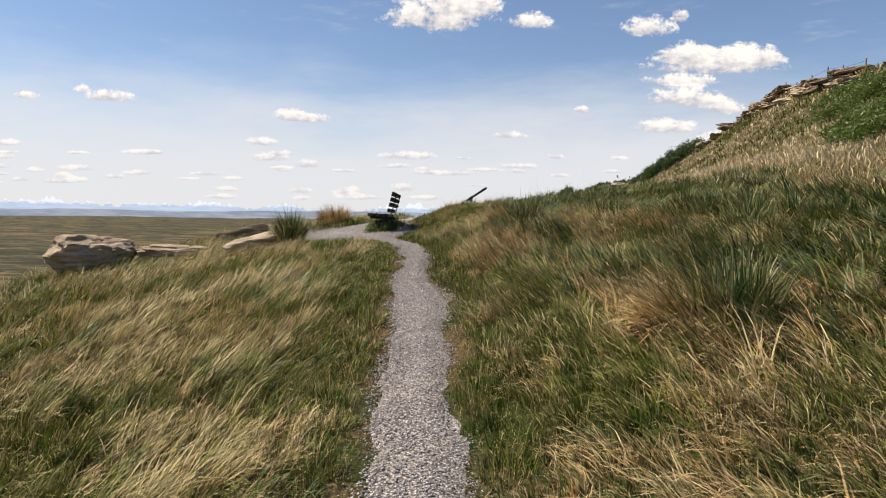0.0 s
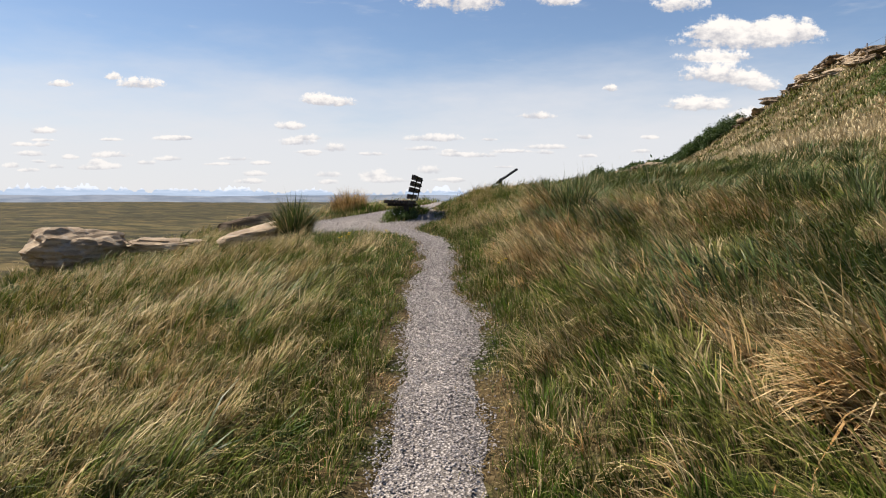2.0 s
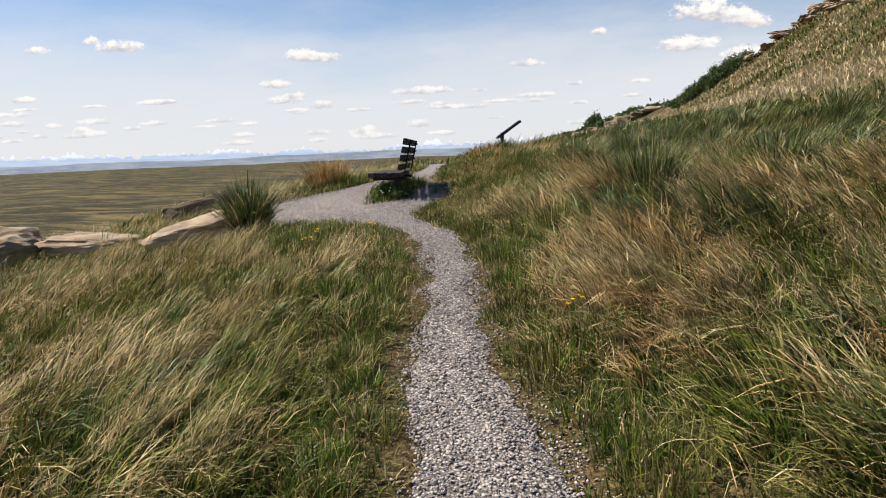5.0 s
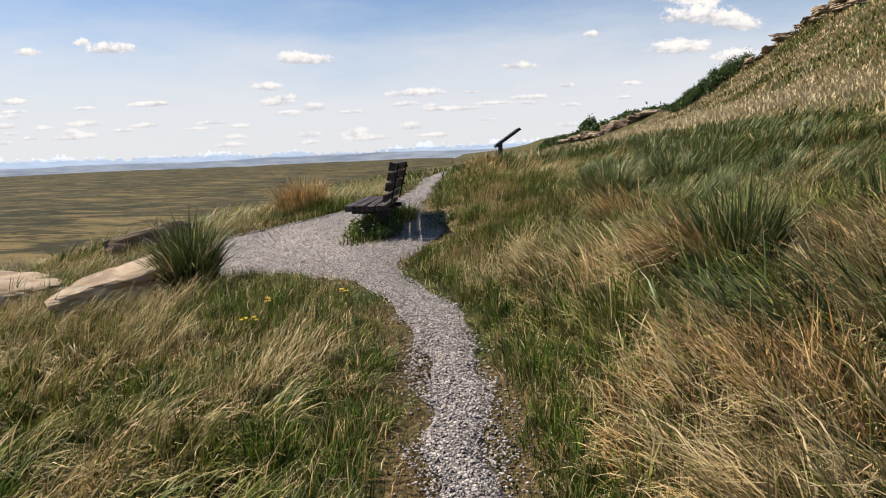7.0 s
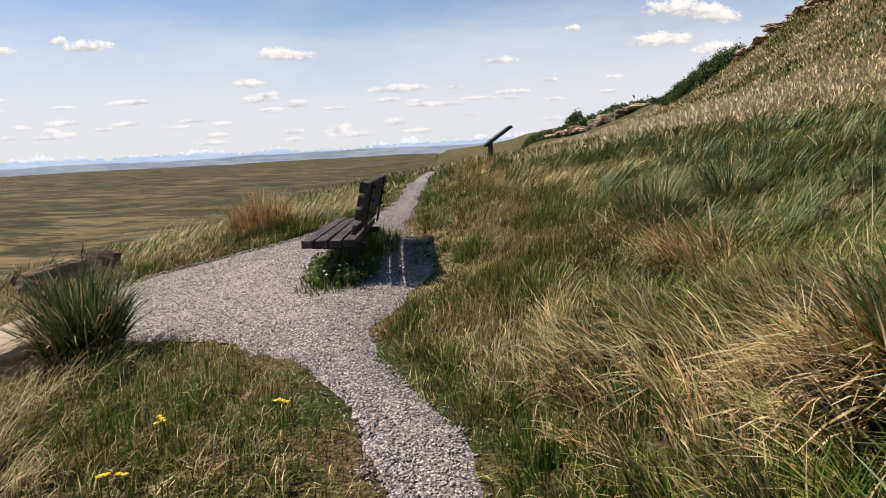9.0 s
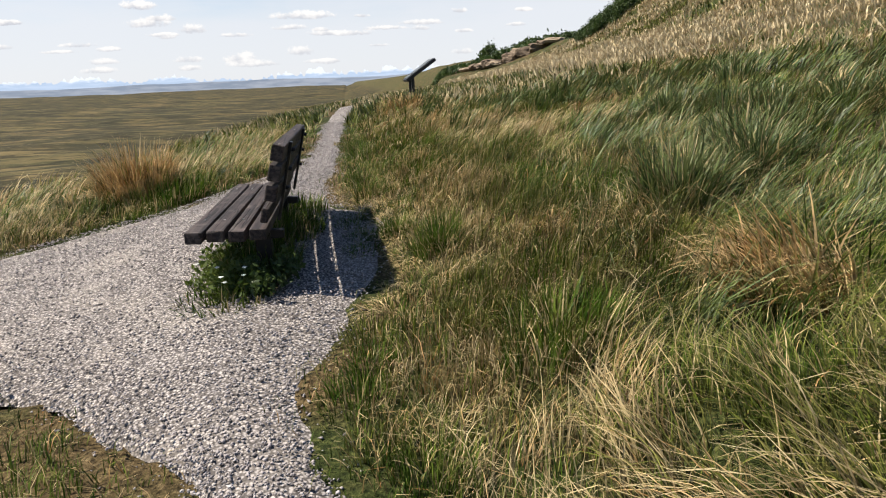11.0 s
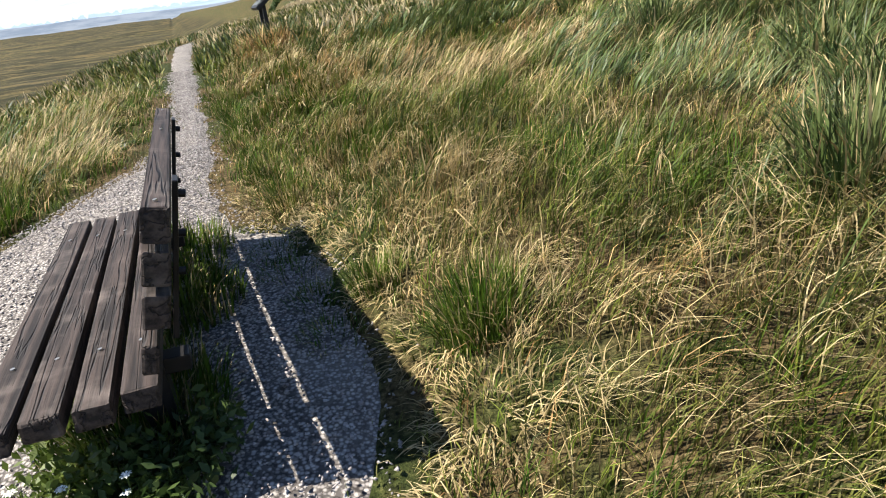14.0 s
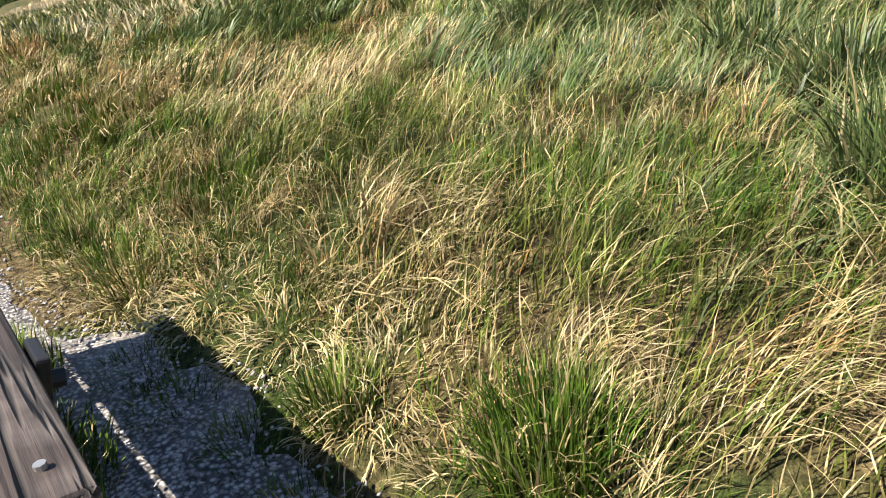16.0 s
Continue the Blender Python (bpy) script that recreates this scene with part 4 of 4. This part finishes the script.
# ---- shrubs ----
def shrub(name, x, y, size, leaves, leaf, mat, seed, label, category="bush", lift=0.0):
    rng = np.random.default_rng(seed)
    z = float(ground(x, y)) + lift
    root = empty(name, x, y, z)
    tagged(root, label, category, "shrubs on the hillside" if name == "shrub" else "")
    stems = bmesh.new()
    tips = []
    for k in range(9):
        a, r = rng.uniform(0, 6.283), rng.uniform(0.2, 0.75)
        tip = Vector((r * size[0] * math.cos(a), r * size[1] * math.sin(a), size[2] * rng.uniform(0.55, 0.95)))
        tips.append(tip)
        turn = tip.to_track_quat("Z", "Y").to_matrix().to_4x4()
        bm = bmesh.new()
        bmesh.ops.create_cone(bm, cap_ends=True, segments=5, radius1=0.035 * size[2], radius2=0.008 * size[2], depth=tip.length)
        bmesh.ops.transform(bm, matrix=turn @ Matrix.Translation((0, 0, tip.length / 2 - 0.1)), verts=bm.verts)
        me = bpy.data.meshes.new("stem")
        bm.to_mesh(me)
        bm.free()
        stems.from_mesh(me)
    part("stems", stems, BARK, root)
    clumps = np.array([t[:] for t in tips] + [(rng.uniform(-0.9, 0.9) * size[0], rng.uniform(-0.9, 0.9) * size[1], rng.uniform(0.15, 0.75) * size[2]) for _ in range(22)])
    which = rng.integers(0, len(clumps), leaves)
    c = clumps[which] + rng.normal(0, 1, (leaves, 3)) * np.array(size) * (0.10 + 0.10 * rng.random((leaves, 1)))
    c[:, 2] = np.abs(c[:, 2])
    gz = ground(c[:, 0] + x, c[:, 1] + y) - z + lift
    c[:, 2] += np.maximum(gz, -2) * 0.8
    u = rng.normal(0, 1, (leaves, 3))
    u /= np.linalg.norm(u, axis=1)[:, None]
    w = np.cross(u, rng.normal(0, 1, (leaves, 3)))
    w /= np.linalg.norm(w, axis=1)[:, None]
    s = leaf * rng.uniform(0.6, 1.4, (leaves, 1))
    V = np.stack([c - u * s, c + w * s * 0.45, c + u * s, c - w * s * 0.45], 1).reshape(-1, 3)
    F = np.arange(leaves * 4).reshape(-1, 4)
    ob = array_mesh("foliage", V, F, 4, mat)
    ob.parent = root


def crest(y):
    """Where the slope reaches the cliff edge."""
    xs = np.arange(12, 40, 0.1)
    return float(xs[np.argmax(ground(xs, np.full(len(xs), y)) > ridge(y) - 0.1)])


LIGHT_SHRUBS = ((19.5, 31.8, 0.7), (19.9, 31.2, 0.8), (20.2, 30.1, 0.9), (16.7, 24.2, 0.8), (15.8, 23.9, 0.8), (13.8, 19.7, 0.7), (21.5, 34.7, 0.6), (21.3, 31.0, 0.9))


def build_hill_things():
    g, lg = "dense dark green shrub below the rock edge", "light green leafy shrub on the steep hillside"
    for k, (x, y, w, h) in enumerate(((20.2, 65.6, 0.9, 0.9), (21.3, 65.4, 1.1, 1.2), (22.4, 65.3, 1.2, 1.4), (23.6, 65.1, 1.3, 1.4), (24.7, 65.0, 1.2, 1.3))):
        shrub("shrub", x, y, (w, 1.6, h), 5200, 0.075, LEAF, 1 + k, g)
    for k, (x, y, h) in enumerate(LIGHT_SHRUBS):
        shrub("shrub", x, y, (1.3, 1.3, h), 3800, 0.06, LEAF_LIGHT, 20 + k, lg)
    shrub("small_tree", 20.5, 108.0, (1.3, 1.3, 2.2), 1800, 0.17, LEAF, 40, "small round green tree on the far slope", "tree")
    for k in range(14):
        shrub("shrub", 10 + 1.4 * k, 118.0 - 2.5 * k, (1.8, 2.2, 1.1), 700, 0.22, LEAF, 50 + k, "low dark bushes on the far slope")
    # layered sandstone edge along the top of the hill
    rng = random.Random(9)
    ledge = "layered tan sandstone ledge at the cliff edge"
    for k in range(44):
        t = k / 43
        y = 30 + 35.5 * t + rng.uniform(-0.5, 0.5)
        x = crest(y) + rng.uniform(-0.9, 0.5)
        z = float(ground(x, y))
        rock("sandstone_ledge", x, y, z + rng.uniform(-0.3, 0.25) * (1.2 - 0.6 * t), (rng.uniform(0.4, 0.9), rng.uniform(0.8, 1.7), rng.uniform(0.12, 0.26)), 30 + k, STONE if rng.random() < 0.45 else STONE_DARK, ledge, (rng.uniform(-6, 6), rng.uniform(-6, 10), rng.uniform(-30, 30)), 0.8, 3, square=0.85)
    for k in range(16):
        x, y = 21.5 - 0.42 * k + rng.uniform(-0.3, 0.3), 80.0 + 0.9 * k + rng.uniform(-1, 1)
        z = float(ground(x, y))
        rock("sandstone_ledge", x, y, z + rng.uniform(0.2, 0.6), (rng.uniform(0.7, 1.5), rng.uniform(0.7, 1.2), rng.uniform(0.3, 0.7)), 90 + k, STONE_DARK if k % 3 else STONE, ledge, (0, 0, rng.uniform(-40, 40)), 0.6, 3)


def build_fence():
    spots = [(crest(yy) + 0.7, yy) for yy in (52.0, 49.8, 46.5, 43.0, 40.0, 37.5)]
    f = empty("wire_fence", 28.2, 41.0, 0.0)
    tagged(f, "old wooden fence posts with sagging wire on the cliff top", "fence")
    tops = []
    for k, (x, y) in enumerate(spots):
        z = float(ground(x, y))
        h = (1.15, 0.9, 1.0, 1.15, 0.9, 1.0)[k]
        part("post", rod(0.04, h, (x - 28.2, y - 41.0, z + h / 2 - 0.2), (2 * k - 4, 3 - k, 0), 7, 0.04), POST_WOOD, f)
        tops.append(Vector((x - 28.2, y - 41.0, z + h - 0.35)))
    for a, b in zip(tops, tops[1:]):
        way = b - a
        bm = bmesh.new()
        bmesh.ops.create_cone(bm, cap_ends=True, segments=4, radius1=0.007, radius2=0.007, depth=way.length)
        bmesh.ops.transform(bm, matrix=Matrix.Translation((a + b) / 2) @ way.to_track_quat("Z", "Y").to_matrix().to_4x4(), verts=bm.verts)
        part("wire", bm, STEEL, f)


# ---- flowers and small finds ----
def flower(x, y, height, mat, label, seed, heads=3):
    rng = random.Random(seed)
    root = empty("wildflower", x, y, float(ground(x, y)))
    tagged(root, label, "flower")
    for k in range(heads):
        dx, dy, h = rng.uniform(-0.06, 0.06), rng.uniform(-0.05, 0.05), height * rng.uniform(0.8, 1.15)
        part("stem", rod(0.0025, h, (dx, dy, h / 2), (0, 0, 0), 5), LEAF_LIGHT, root)
        bm = bmesh.new()
        for p in range(9):
            a = p * 0.698 + rng.uniform(-0.1, 0.1)
            tip = 0.016 * rng.uniform(0.8, 1.2)
            v = [bm.verts.new((dx + r * math.cos(a + s), dy + r * math.sin(a + s), h + up)) for r, s, up in ((0.003, 0, 0.002), (tip * 0.7, -0.28, 0.008), (tip, 0, 0.006), (tip * 0.7, 0.28, 0.008))]
            bm.faces.new(v)
        bmesh.ops.create_icosphere(bm, subdivisions=1, radius=0.007, matrix=Matrix.Translation((dx, dy, h + 0.004)))
        part("bloom", bm, mat, root)


def build_small():
    y_label = "small yellow wildflower among the grass"
    for k, (x, y, h) in enumerate(((-1.48, 10.45, 0.16), (-1.50, 10.0, 0.16), (0.52, 7.45, 0.15), (-0.95, 10.55, 0.10))):
        flower(x, y, h, PETAL, y_label, 60 + k, 4)
    for k, (x, y, h) in enumerate(((-1.2, 12.85, 0.2), (-1.08, 12.72, 0.16), (-0.95, 12.8, 0.15))):
        flower(x, y, h, WHITE_PETAL, "small white wildflower under the bench", 70 + k, 2)
    for k, (x, y) in enumerate(((-1.12, 12.92), (-0.98, 12.85), (-1.2, 13.2), (-0.86, 12.95), (-1.1, 13.55))):
        shrub("weed", x, y, (0.17, 0.17, 0.17), 650, 0.019, LEAF if k % 2 else LEAF_LIGHT, 90 + k, "low leafy green weed growing under the bench", "plant")
    z = float(ground(-4.7, 16.2))
    tw = empty("driftwood_branch", -4.7, 16.2, z + 0.16)
    tagged(tw, "bleached bare branch lying behind the stone slab", "branch")
    part("limb", rod(0.020, 0.42, (0, 0, 0.06), (0, 70, 20), 6, 0.008), TWIG, tw)
    part("twig", rod(0.012, 0.26, (-0.18, -0.03, 0.16), (20, 30, 0), 5, 0.004), TWIG, tw)


# ---- distance ----
def range_strip(name, radius, low, high, seed, rough, mat, label, sector=(-100, 60), peaks=False):
    n = 1800
    a = np.radians(np.linspace(*sector, n))
    wave = value_noise(np.degrees(a) * 0 + seed, np.degrees(a), rough, seed, 5)
    if peaks:
        fine = 1 - np.abs(2 * value_noise(np.degrees(a) * 0 + seed, np.degrees(a), rough * 3.5, seed + 20, 4) - 1)
        wave = wave * (0.35 + 0.65 * fine ** 1.5)
    h = low + (high - low) * wave
    x, y = radius * np.sin(a), radius * np.cos(a)
    verts = np.concatenate([np.stack([x, y, np.full(n, -60.0)], -1), np.stack([x * 1.01, y * 1.01, h], -1)])
    q = np.arange(n - 1)
    tagged(array_mesh(name, verts, np.stack([q, q + 1, q + n + 1, q + n], -1), 4, mat, soft=True), label, "backdrop", kind="structure")


build_ground()
build_path()
build_bench()
build_sign()
build_rocks()
build_hill_things()
build_fence()
range_strip("backdrop_hills", 4400, 14, 66, 3, 0.09, HILLS, "low prairie hills on the horizon, blue with painted haze")
range_strip("backdrop_mountains", 4700, 20, 150, 8, 0.5, RANGE, "far snow-capped mountain range in painted haze", (-38, 22), True)
build_small()
build_tussocks()
build_hill_grass()
build_sward()
build_tufts()
build_gravel()
